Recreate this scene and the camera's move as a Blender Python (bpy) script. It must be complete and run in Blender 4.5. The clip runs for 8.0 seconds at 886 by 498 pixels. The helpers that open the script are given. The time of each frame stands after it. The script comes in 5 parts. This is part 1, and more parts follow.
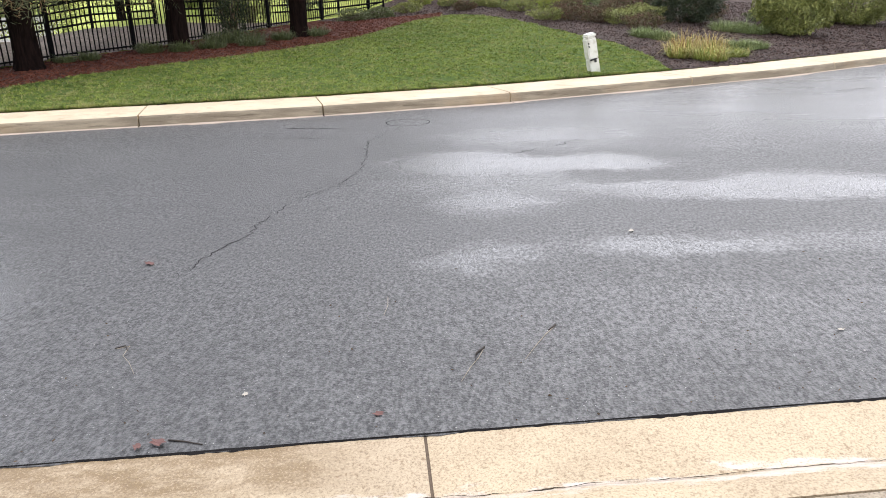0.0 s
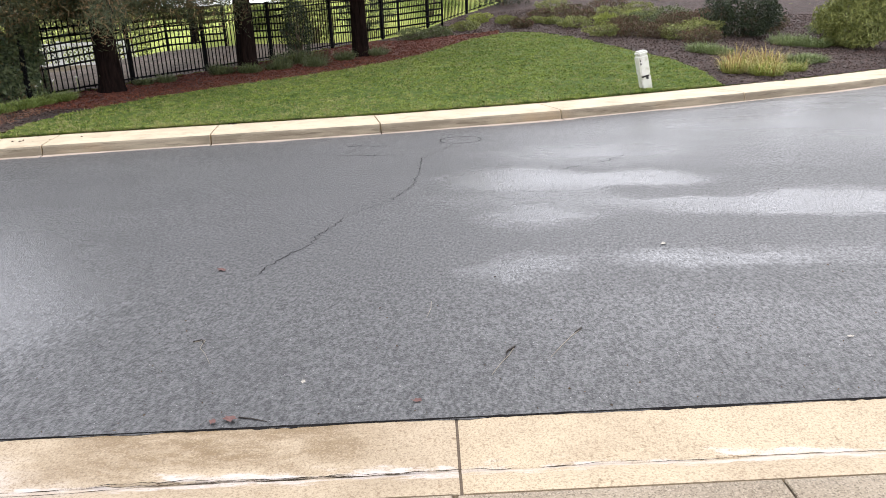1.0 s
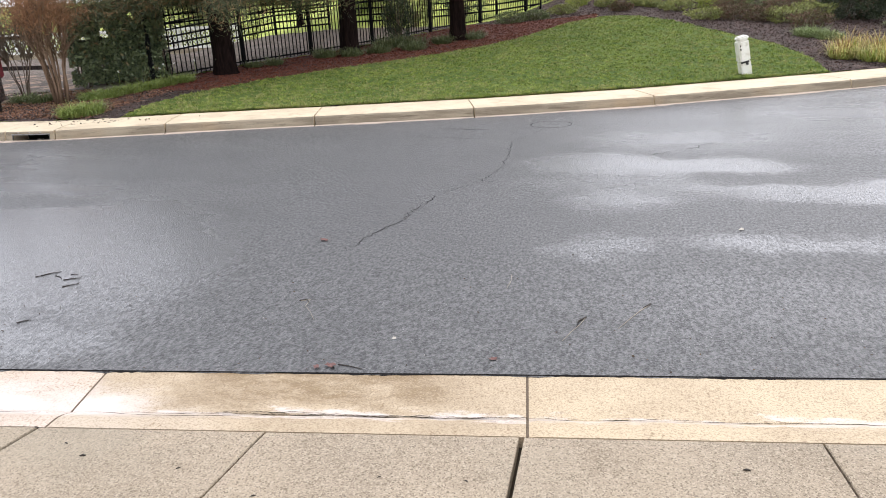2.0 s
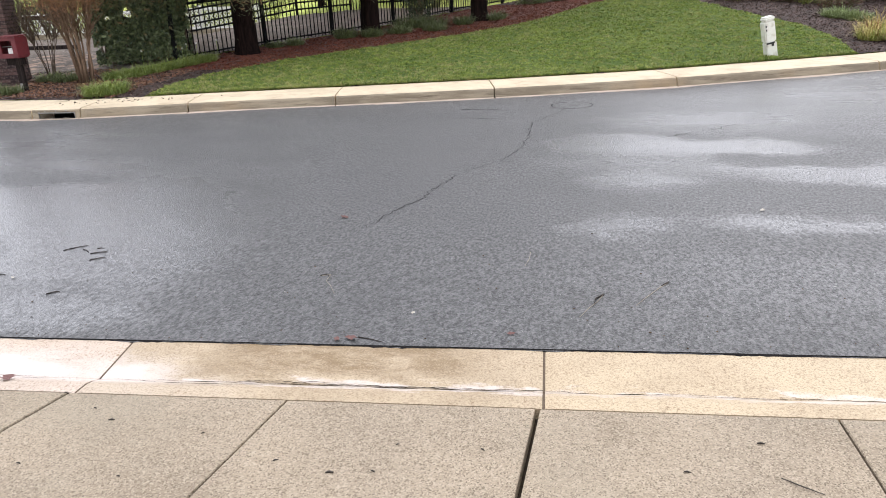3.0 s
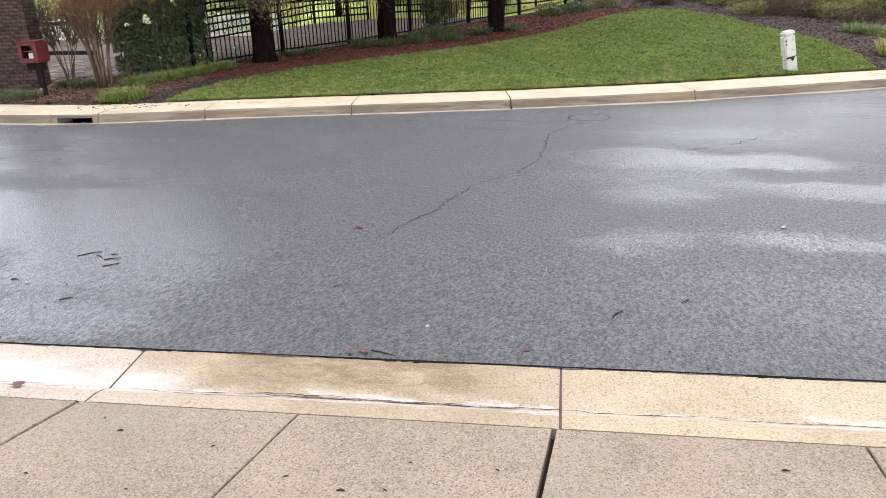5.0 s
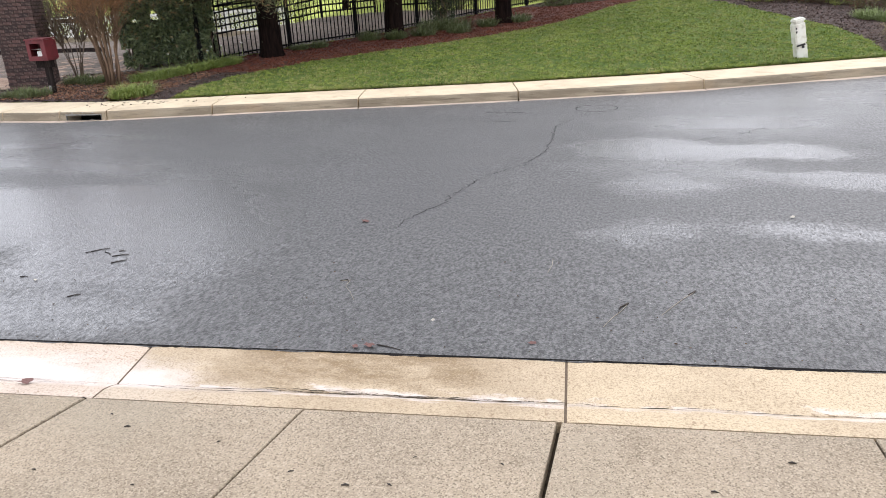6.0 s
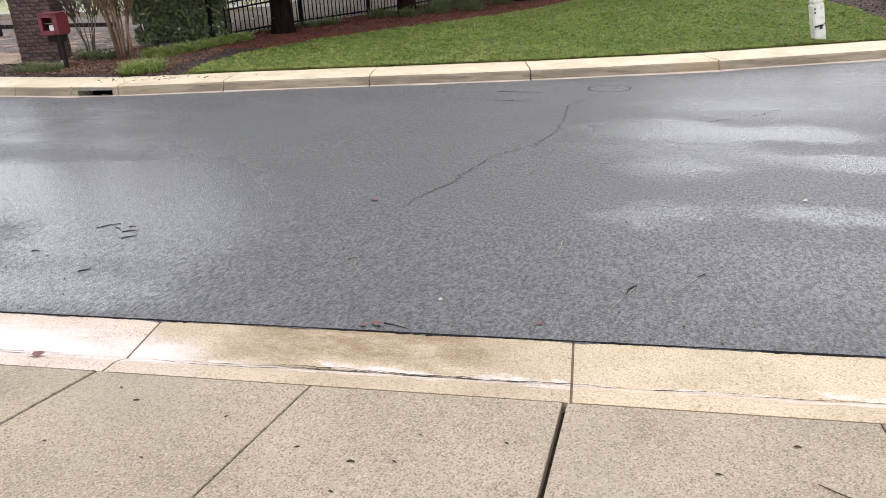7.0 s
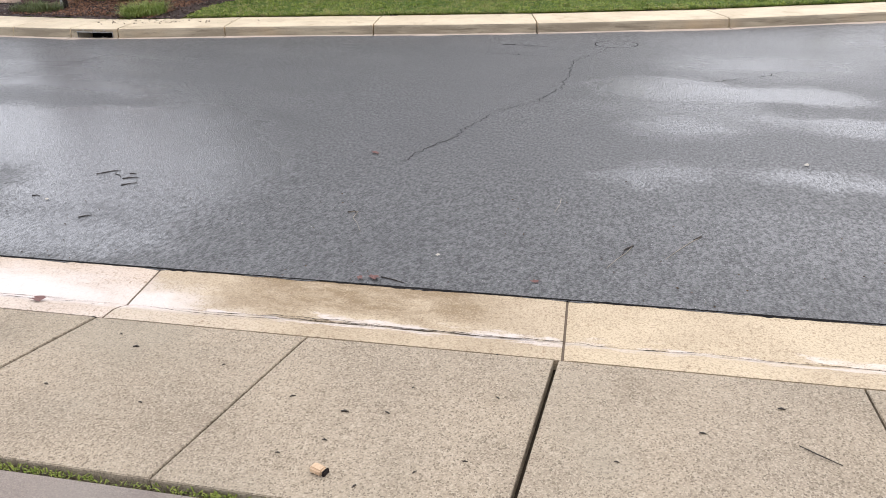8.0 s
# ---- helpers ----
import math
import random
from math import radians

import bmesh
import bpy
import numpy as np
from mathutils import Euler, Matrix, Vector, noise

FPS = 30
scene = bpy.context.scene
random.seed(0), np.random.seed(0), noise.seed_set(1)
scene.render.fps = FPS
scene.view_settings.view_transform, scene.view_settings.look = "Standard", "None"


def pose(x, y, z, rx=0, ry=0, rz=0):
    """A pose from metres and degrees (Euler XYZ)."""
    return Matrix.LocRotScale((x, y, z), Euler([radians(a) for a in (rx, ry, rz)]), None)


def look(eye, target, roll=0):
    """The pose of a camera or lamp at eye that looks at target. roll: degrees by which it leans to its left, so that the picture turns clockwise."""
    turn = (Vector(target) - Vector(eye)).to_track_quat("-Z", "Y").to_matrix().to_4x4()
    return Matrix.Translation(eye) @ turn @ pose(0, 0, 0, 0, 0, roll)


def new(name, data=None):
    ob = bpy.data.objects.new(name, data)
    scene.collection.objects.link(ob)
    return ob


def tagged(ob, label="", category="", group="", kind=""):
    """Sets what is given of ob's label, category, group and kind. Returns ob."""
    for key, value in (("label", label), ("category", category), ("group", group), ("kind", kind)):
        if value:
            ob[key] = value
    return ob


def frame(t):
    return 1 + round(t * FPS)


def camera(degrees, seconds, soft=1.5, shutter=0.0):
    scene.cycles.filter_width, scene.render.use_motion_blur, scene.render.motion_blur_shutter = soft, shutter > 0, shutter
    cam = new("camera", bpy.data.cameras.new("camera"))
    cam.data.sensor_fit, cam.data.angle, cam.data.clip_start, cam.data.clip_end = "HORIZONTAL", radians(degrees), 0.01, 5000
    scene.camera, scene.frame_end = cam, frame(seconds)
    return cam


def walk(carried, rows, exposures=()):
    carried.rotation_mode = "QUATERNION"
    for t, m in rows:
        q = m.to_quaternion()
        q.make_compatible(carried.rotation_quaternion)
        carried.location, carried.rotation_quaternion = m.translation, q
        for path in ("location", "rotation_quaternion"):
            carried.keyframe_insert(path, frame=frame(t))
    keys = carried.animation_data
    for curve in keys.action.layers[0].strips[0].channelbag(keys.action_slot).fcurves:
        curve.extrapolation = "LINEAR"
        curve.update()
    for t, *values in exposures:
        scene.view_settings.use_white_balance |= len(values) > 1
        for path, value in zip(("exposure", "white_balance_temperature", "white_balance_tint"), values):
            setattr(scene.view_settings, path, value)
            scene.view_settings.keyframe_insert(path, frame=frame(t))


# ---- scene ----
cam = camera(63.0, 8.0, soft=0.9)
PATH = [
    (0, (-0.001, 0.036, 1.572), (-0.052, 1.924, 0.912), -1.4),
    (0.5, (0.047, -0.165, 1.642), (-0.088, 1.73, 1.017), -1.9),
    (1, (0.135, -0.357, 1.68), (-0.079, 1.533, 1.061), -2.5),
    (1.5, (0.236, -0.541, 1.731), (-0.138, 1.316, 1.092), -3.0),
    (1.7, (0.24, -0.632, 1.755), (-0.18, 1.214, 1.111), -3.0),
    (2.8, (0.258, -0.821, 1.761), (-0.241, 0.99, 1.074), -2.8),
    (3, (0.254, -0.787, 1.735), (-0.256, 1.019, 1.041), -2.9),
    (3.5, (0.246, -0.75, 1.723), (-0.276, 1.052, 1.03), -2.9),
    (4, (0.222, -0.747, 1.738), (-0.308, 1.057, 1.055), -2.5),
    (4.5, (0.212, -0.743, 1.734), (-0.325, 1.064, 1.067), -2.1),
    (6, (0.245, -0.715, 1.736), (-0.325, 1.075, 1.05), -3.1),
    (6.5, (0.251, -0.714, 1.737), (-0.333, 1.063, 1.028), -3.2),
    (7, (0.252, -0.707, 1.731), (-0.341, 1.055, 0.994), -2.7),
    (7.5, (0.245, -0.722, 1.735), (-0.349, 1.02, 0.952), -2.0),
    (8, (0.272, -0.714, 1.754), (-0.311, 0.996, 0.898), -1.3),
]
walk(cam, [(t, look(eye, target, roll)) for t, eye, target, roll in PATH], exposures=[(0, 0.1), (1.7, 0.07), (2.8, 0.0), (6.5, 0.0), (8, -0.1)])


# ---- light ----
SKY_STRENGTH, SKY_GREY = 0.15, 0.8
world = bpy.data.worlds.new("overcast")
scene.world = world
world.use_nodes = True
wt = world.node_tree
wt.nodes.clear()
w_sky = wt.nodes.new("ShaderNodeTexSky")
w_sky.sky_type = "NISHITA"
w_sky.sun_disc = False
w_sky.sun_elevation, w_sky.sun_rotation = radians(52), radians(25)
w_sky.air_density, w_sky.dust_density = 1.0, 3.0
w_mix = wt.nodes.new("ShaderNodeMix")
w_mix.data_type = "RGBA"
w_mix.inputs[0].default_value = SKY_GREY
w_mix.inputs[7].default_value = (13.1, 13.2, 14.35, 1)
w_bg = wt.nodes.new("ShaderNodeBackground")
w_bg.inputs[1].default_value = SKY_STRENGTH
w_out = wt.nodes.new("ShaderNodeOutputWorld")
wt.links.new(w_sky.outputs[0], w_mix.inputs[6])
wt.links.new(w_mix.outputs[2], w_bg.inputs[0])
wt.links.new(w_bg.outputs[0], w_out.inputs[0])
sun = new("sun", bpy.data.lights.new("sun", "SUN"))
sun.data.energy, sun.data.angle, sun.data.color = 1.0, radians(30), (1.0, 0.96, 0.9)
sun.matrix_world = look((0, 0, 30), (-8, -17, 0))


# ---- materials ----
class Mat:
    """A node material: noise, ramps and mixes in a few words."""

    def __init__(self, name, rough=0.8, metal=0.0, spec=0.5):
        self.m = bpy.data.materials.new(name)
        self.m.use_nodes = True
        self.t = self.m.node_tree
        self.b = self.t.nodes["Principled BSDF"]
        self.b.inputs["Roughness"].default_value = rough
        self.b.inputs["Metallic"].default_value = metal
        self.b.inputs["Specular IOR Level"].default_value = spec
        self.co = self.t.nodes.new("ShaderNodeTexCoord").outputs["Object"]
        self.geo = self.t.nodes.new("ShaderNodeNewGeometry")

    def n(self, kind):
        return self.t.nodes.new("ShaderNode" + kind)

    def put(self, a, b):
        if isinstance(a, bpy.types.NodeSocket):
            self.t.links.new(a, b)
        elif isinstance(a, (tuple, list)) and len(a) == 3 and b.type == "RGBA":
            b.default_value = (*a, 1)
        else:
            b.default_value = a

    def scaled(self, s):
        v = self.n("VectorMath")
        v.operation = "MULTIPLY"
        self.put(self.co, v.inputs[0])
        v.inputs[1].default_value = s
        return v.outputs[0]

    def noise(self, scale, detail=3.0, rough=0.55, at=None, warp=0.0):
        x = self.n("TexNoise")
        x.inputs["Scale"].default_value, x.inputs["Detail"].default_value, x.inputs["Roughness"].default_value = scale, detail, rough
        x.inputs["Distortion"].default_value = warp
        self.put(at or self.co, x.inputs["Vector"])
        return x.outputs[0]

    def cells(self, scale, at=None, out="Distance"):
        x = self.n("TexVoronoi")
        x.inputs["Scale"].default_value = scale
        self.put(at or self.co, x.inputs["Vector"])
        return x.outputs[out]

    def step(self, v, a, b, lo=0.0, hi=1.0):
        x = self.n("MapRange")
        x.interpolation_type = "SMOOTHSTEP"
        self.put(v, x.inputs[0])
        for i, q in enumerate((a, b, lo, hi)):
            self.put(q, x.inputs[i + 1])
        return x.outputs[0]

    def mix(self, f, a, b, how="MIX"):
        x = self.n("Mix")
        x.data_type, x.blend_type = "RGBA", how
        self.put(f, x.inputs[0]), self.put(a, x.inputs[6]), self.put(b, x.inputs[7])
        return x.outputs[2]

    def math(self, how, a, b=0.0):
        x = self.n("Math")
        x.operation = how
        self.put(a, x.inputs[0]), self.put(b, x.inputs[1])
        return x.outputs[0]

    def xyz(self, i):
        x = self.n("SeparateXYZ")
        self.put(self.co, x.inputs[0])
        return x.outputs[i]

    def island(self):
        return self.geo.outputs["Random Per Island"]

    def thing(self):
        return self.n("ObjectInfo").outputs["Random"]

    def base(self, c):
        self.put(c, self.b.inputs["Base Color"])
        return self

    def rough(self, v):
        self.put(v, self.b.inputs["Roughness"])
        return self

    def bump(self, h, strength=0.3, dist=0.01):
        x = self.n("Bump")
        x.inputs["Strength"].default_value, x.inputs["Distance"].default_value = strength, dist
        self.put(h, x.inputs["Height"])
        if self.b.inputs["Normal"].is_linked:
            self.t.links.new(self.b.inputs["Normal"].links[0].from_socket, x.inputs["Normal"])
        self.t.links.new(x.outputs[0], self.b.inputs["Normal"])
        return self


# damp places on the road: middle, half widths and strength
DAMP = [(0.03, 7.06, 0.62, 0.50, 0.95), (1.15, 6.95, 0.80, 0.36, 1.0), (2.55, 5.98, 1.25, 0.42, 1.0), (0.45, 6.25, 0.95, 0.60, 0.5), (0.32, 5.50, 0.50, 0.30, 0.65),
        (1.35, 4.52, 0.62, 0.22, 0.75), (0.20, 4.26, 0.36, 0.28, 0.7), (1.4, 3.5, 1.1, 0.5, 0.34), (2.8, 4.7, 1.0, 0.4, 0.5), (3.4, 9.2, 3.6, 1.5, 0.45), (7.0, 11.8, 4.5, 2.5, 0.6),
        (0.9, 8.3, 1.0, 0.6, 0.4), (-4.40, 4.75, 0.95, 0.45, 1.0), (-4.55, 3.60, 1.15, 0.75, 1.0), (-5.8, 4.3, 1.2, 0.55, 0.95), (-3.4, 3.3, 0.85, 0.7, 0.7), (-3.3, 2.3, 0.75, 0.22, 0.8),
        (-3.2, 2.75, 0.8, 0.45, 0.45), (-7.3, 6.5, 1.4, 0.4, 0.5), (-6.6, 5.75, 1.4, 0.35, 0.6), (-8.5, 7.2, 2.0, 0.5, 0.3), (-5.5, 7.7, 2.6, 0.9, 0.35), (-3.9, 3.95, 1.2, 0.8, 0.75), (-4.6, 5.6, 1.3, 0.5, 0.45)]

# drier islands between them; the last row is a soft dark patch at the left
DRY = [(1.72, 6.40, 0.60, 0.22, 1.0), (1.75, 5.12, 1.35, 0.38, 0.9), (0.9, 4.10, 0.6, 0.2, 0.8), (2.0, 4.05, 0.8, 0.24, 0.7), (0.6, 4.85, 0.7, 0.25, 0.6), (-5.4, 5.18, 0.9, 0.16, 0.7), (-4.75, 2.85, 0.45, 0.42, 1.0)]


def asphalt_material():
    m = Mat("wet_asphalt", spec=0.5)
    sway = m.n("VectorMath")
    sway.operation = "MULTIPLY_ADD"
    drift = m.n("TexNoise")
    drift.inputs["Scale"].default_value, drift.inputs["Detail"].default_value, drift.inputs["Roughness"].default_value = 2.2, 8.0, 0.68
    m.put(m.co, drift.inputs["Vector"])
    m.put(drift.outputs["Color"], sway.inputs[0])
    sway.inputs[1].default_value = (0.9, 0.7, 0.0)
    m.put(m.co, sway.inputs[2])
    split = m.n("SeparateXYZ")
    m.put(sway.outputs[0], split.inputs[0])

    def spots(rows):
        dry_left = 1.0
        for cx, cy, rx_, ry_, k in rows:
            dx = m.math("DIVIDE", m.math("SUBTRACT", split.outputs[0], cx + 0.45), rx_)
            dy = m.math("DIVIDE", m.math("SUBTRACT", split.outputs[1], cy + 0.35), ry_)
            d2 = m.math("ADD", m.math("MULTIPLY", dx, dx), m.math("MULTIPLY", dy, dy))
            dry_left = m.math("MULTIPLY", dry_left, m.step(d2, 2.4, 0.0, 1.0, 1.0 - k))
        return m.math("SUBTRACT", 1.0, dry_left)

    damp, dry = spots(DAMP), spots(DRY)
    streak = m.step(m.noise(0.9, 5, 0.65, at=m.scaled((0.4, 1.7, 1.0)), warp=0.4), 0.36, 0.66)
    wet = m.math("MULTIPLY", damp, m.math("SUBTRACT", 1.0, m.math("MULTIPLY", dry, 0.95)))
    wet = m.math("MULTIPLY", wet, m.math("ADD", m.math("MULTIPLY", streak, 0.25), 0.75))
    # stones of about a centimetre in loose clusters; the water film drowns the low ones first
    cluster = m.noise(54.0, 4, 0.78, at=m.scaled((1.0, 0.5, 1.0)))
    stones = m.cells(80.0)
    tone = m.cells(80.0, out="Color")
    height = m.math("ADD", m.math("MULTIPLY", m.step(tone, 0.0, 1.0), 0.40), m.step(cluster, 0.41, 0.59, 0.0, 0.60))
    proud = m.math("MULTIPLY", height, m.step(wet, 0.2, 1.0, 1.45, 0.95))
    film_on = m.math("MULTIPLY", m.step(wet, 0.0, 0.95), m.math("MAXIMUM", m.math("SUBTRACT", 1.3, proud), 0.0))
    c = m.mix(m.step(tone, 0.05, 0.95), (0.041, 0.042, 0.043), (0.108, 0.108, 0.108))
    c = m.mix(m.step(cluster, 0.48, 0.38, 0.0, 0.6), c, (0.165, 0.165, 0.166))
    c = m.mix(m.step(cluster, 0.53, 0.63, 0.0, 0.75), c, (0.018, 0.019, 0.020))
    speck = m.step(m.cells(42.0), 0.14, 0.08)
    pale = m.step(m.noise(9.0, 2), 0.52, 0.58)
    c = m.mix(m.math("MULTIPLY", speck, pale), c, (0.42, 0.41, 0.39))
    c = m.mix(m.step(m.noise(1.3, 4), 0.42, 0.72, 0.0, 0.30), c, (0.045, 0.045, 0.047))
    m.base(c)
    m.rough(m.step(wet, 0.0, 1.0, 0.58, 0.40))
    m.bump(cluster, 0.6, 0.010)
    m.bump(stones, 0.9, 0.006)
    film = m.n("Bump")
    film.inputs["Strength"].default_value, film.inputs["Distance"].default_value = 0.28, 0.0028
    m.put(m.math("ADD", stones, m.math("MULTIPLY", cluster, 2.2)), film.inputs["Height"])
    m.put(film.outputs[0], m.b.inputs["Coat Normal"])
    m.put(m.math("MINIMUM", m.math("ADD", m.step(height, 0.2, 0.9, 0.34, 0.03), m.math("MULTIPLY", film_on, 0.85)), 1.0), m.b.inputs["Coat Weight"])
    m.put(m.step(wet, 0.0, 1.0, 0.32, 0.22), m.b.inputs["Coat Roughness"])
    m.b.inputs["Coat IOR"].default_value = 1.75
    return m.m


def concrete_material(name, light, dark, stain=(0.30, 0.22, 0.14), stain_amount=0.4, pits=True, wet=0.0, aggregate=0.0):
    m = Mat(name, 0.75)
    cloud = m.noise(1.6, 4, 0.6)
    c = m.mix(m.step(cloud, 0.35, 0.68), light, dark)
    c = m.mix(m.math("MULTIPLY", m.step(m.noise(3.3, 5, 0.65, warp=0.8), 0.50, 0.72), stain_amount), c, stain)
    grain = m.noise(160.0, 2, 0.7)
    c = m.mix(m.step(grain, 0.3, 0.75, 0.0, 0.22), c, (dark[0] * 0.45, dark[1] * 0.43, dark[2] * 0.40))
    if aggregate:
        pick = m.cells(170.0, out="Color")
        c = m.mix(m.math("MULTIPLY", m.step(pick, 0.50, 0.95), aggregate * 0.75), c, (0.50, 0.42, 0.32))
        c = m.mix(m.math("MULTIPLY", m.step(pick, 0.42, 0.08), aggregate * 0.95), c, (0.115, 0.088, 0.058))
        c = m.mix(m.step(m.noise(1.1, 3), 0.48, 0.68, 0.0, 0.35), c, (light[0] * 0.74, light[1] * 0.79, light[2] * 0.80))
        m.bump(m.cells(170.0), 0.5, 0.003)
    if pits:
        pit = m.math("MULTIPLY", m.step(m.cells(48.0), 0.17, 0.08), m.step(m.noise(5.0, 2), 0.52, 0.62))
        c = m.mix(m.math("MULTIPLY", pit, 0.65), c, (0.16, 0.11, 0.07))
        m.bump(m.math("MULTIPLY", pit, -1.0), 0.6, 0.004)
    m.base(c)
    m.rough(m.step(m.noise(2.2, 3), 0.35, 0.65, 0.82 - wet, 0.70 - wet * 0.6))
    m.bump(grain, 0.25, 0.002)
    return m.m


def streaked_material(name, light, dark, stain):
    """Kerb concrete in the given tones, with stains drawn out along its length."""
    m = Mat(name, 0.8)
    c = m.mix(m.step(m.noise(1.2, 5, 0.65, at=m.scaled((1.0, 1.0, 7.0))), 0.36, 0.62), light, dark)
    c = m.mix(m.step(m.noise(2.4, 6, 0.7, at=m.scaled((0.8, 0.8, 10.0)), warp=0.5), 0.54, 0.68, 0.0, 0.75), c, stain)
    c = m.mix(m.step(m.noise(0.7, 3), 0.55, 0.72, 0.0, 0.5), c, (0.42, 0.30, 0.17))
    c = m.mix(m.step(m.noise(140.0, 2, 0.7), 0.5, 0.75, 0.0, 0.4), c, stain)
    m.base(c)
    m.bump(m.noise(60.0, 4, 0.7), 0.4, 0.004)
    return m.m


def gutter_material(name, light, dark, stain, stain_at, sky_sheen, x0, x1):
    """Gutter concrete: sky sheen of the wet flow line (y = 0), painted pale into the colour, spreads over the whole
    width for x under x0 and narrows to a thread by x1; gritty brown stain between the two places of stain_at."""
    m = Mat(name, 0.6)
    x, y = m.xyz(0), m.xyz(1)
    c = m.mix(m.step(m.noise(1.9, 4, 0.6), 0.35, 0.7), light, dark)
    ragged = m.noise(1.8, 6, 0.6)
    xr = m.math("ADD", x, m.step(ragged, 0.2, 0.8, -0.3, 0.3))
    yr = m.math("ADD", y, m.step(m.noise(7.0, 5, 0.65, at=m.scaled((0.4, 1.6, 1.0))), 0.25, 0.75, -0.06, 0.06))
    span = m.math("MULTIPLY", m.step(xr, stain_at[0] - 0.25, stain_at[0] + 0.3), m.step(xr, stain_at[1] + 0.3, stain_at[1] - 0.3))
    soaked = m.math("MULTIPLY", m.math("MULTIPLY", span, m.step(yr, 0.02, 0.14)), m.step(m.noise(5.0, 7, 0.75, at=m.scaled((0.6, 1.5, 1.0))), 0.28, 0.60))
    c = m.mix(soaked, c, stain)
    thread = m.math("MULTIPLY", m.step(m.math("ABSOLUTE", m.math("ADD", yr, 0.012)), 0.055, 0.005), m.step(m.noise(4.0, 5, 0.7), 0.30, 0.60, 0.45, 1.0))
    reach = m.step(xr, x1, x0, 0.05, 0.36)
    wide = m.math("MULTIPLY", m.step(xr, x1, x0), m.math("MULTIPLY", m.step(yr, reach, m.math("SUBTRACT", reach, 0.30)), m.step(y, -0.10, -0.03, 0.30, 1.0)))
    # bright sky mirrored in the wet film, put into the base colour as white
    white = m.math("MULTIPLY", m.math("MAXIMUM", thread, wide), sky_sheen)
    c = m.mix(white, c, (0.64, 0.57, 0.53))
    grit = m.noise(105.0, 4, 0.75)
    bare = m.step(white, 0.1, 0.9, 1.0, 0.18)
    c = m.mix(m.math("MULTIPLY", m.step(grit, 0.50, 0.62, 0.0, 0.6), bare), c, (dark[0] * 0.42, dark[1] * 0.36, dark[2] * 0.30))
    c = m.mix(m.math("MULTIPLY", m.step(grit, 0.46, 0.36, 0.0, 0.35), bare), c, (min(0.8, light[0] * 1.35), min(0.75, light[1] * 1.35), min(0.7, light[2] * 1.4)))
    pit = m.math("MULTIPLY", m.math("MULTIPLY", m.step(m.noise(58.0, 3, 0.6), 0.58, 0.68), m.step(m.noise(4.0, 3), 0.44, 0.58)), bare)
    c = m.mix(m.math("MULTIPLY", pit, 0.7), c, (0.23, 0.15, 0.08))
    m.base(c)
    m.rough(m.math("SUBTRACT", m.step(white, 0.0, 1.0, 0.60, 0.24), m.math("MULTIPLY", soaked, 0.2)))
    m.bump(m.math("MULTIPLY", pit, -1.0), 0.6, 0.003)
    m.bump(m.math("MULTIPLY", grit, bare), 0.45, 0.003)
    return m.m


def leaf_material(name, a, b, rough=0.6, old=None, share=0.1):
    m = Mat(name, rough, spec=0.35)
    f = m.island()
    c = m.mix(f, a, b)
    if old:
        pick = m.math("FRACT", m.math("MULTIPLY", f, 37.0))
        c = m.mix(m.step(pick, 1.0 - share, 1.0 - share + 0.02), c, old)
    c = m.mix(m.step(m.noise(1.4, 3), 0.35, 0.7, 0.0, 0.35), c, (a[0] * 0.5, a[1] * 0.5, a[2] * 0.5))
    m.base(c)
    m.b.inputs["Subsurface Weight"].default_value = 0.0
    return m.m


def plain(name, c, rough=0.6, metal=0.0, wear=None, scale=20.0, bump=0.2):
    m = Mat(name, rough, metal, spec=0.1 if rough >= 0.95 else 0.5)
    g = m.noise(scale, 4, 0.6)
    w = wear or (c[0] * 0.6, c[1] * 0.6, c[2] * 0.6)
    m.base(m.mix(m.step(g, 0.45, 0.75), c, w))
    m.rough(m.step(m.noise(scale * 0.4, 3), 0.3, 0.7, rough - 0.08, rough + 0.1))
    m.bump(m.noise(scale * 6, 2), bump, 0.002)
    return m.m


def bark_material(name, a, b, stretch=0.15, scale=16.0):
    m = Mat(name, 1.0, spec=0.05)
    g = m.noise(scale, 5, 0.65, at=m.scaled((1.0, 1.0, stretch)), warp=0.6)
    m.base(m.mix(m.step(g, 0.3, 0.7), a, b))
    m.bump(g, 0.9, 0.03)
    return m.m


def soil_material(name, a, b, c3):
    m = Mat(name, 0.9)
    bits = m.cells(38.0, out="Color")
    c = m.mix(m.step(bits, 0.1, 0.9), a, b)
    c = m.mix(m.step(m.cells(55.0, out="Color"), 0.80, 0.92), c, c3)
    c = m.mix(m.step(m.noise(1.2, 4), 0.4, 0.7, 0.0, 0.45), c, (a[0] * 0.6, a[1] * 0.6, a[2] * 0.6))
    c = m.mix(m.step(m.noise(7.0, 5, 0.75), 0.46, 0.62, 0.0, 0.6), c, (a[0] * 0.5, a[1] * 0.5, a[2] * 0.5))
    m.base(c)
    m.bump(m.cells(38.0), 0.9, 0.02)
    m.bump(m.noise(9.0, 3), 0.5, 0.03)
    return m.m


def turf_material():
    m = Mat("turf", 0.95, spec=0.2)
    c = m.mix(m.step(m.noise(1.1, 4, 0.6), 0.35, 0.65), (0.075, 0.125, 0.022), (0.12, 0.165, 0.035))
    c = m.mix(m.step(m.noise(26.0, 3, 0.7), 0.45, 0.7), c, (0.030, 0.045, 0.012))
    c = m.mix(m.step(m.noise(4.5, 4, 0.6), 0.60, 0.74), c, (0.20, 0.16, 0.07))
    m.base(c)
    m.bump(m.noise(45.0, 3, 0.7), 0.9, 0.03)
    return m.m


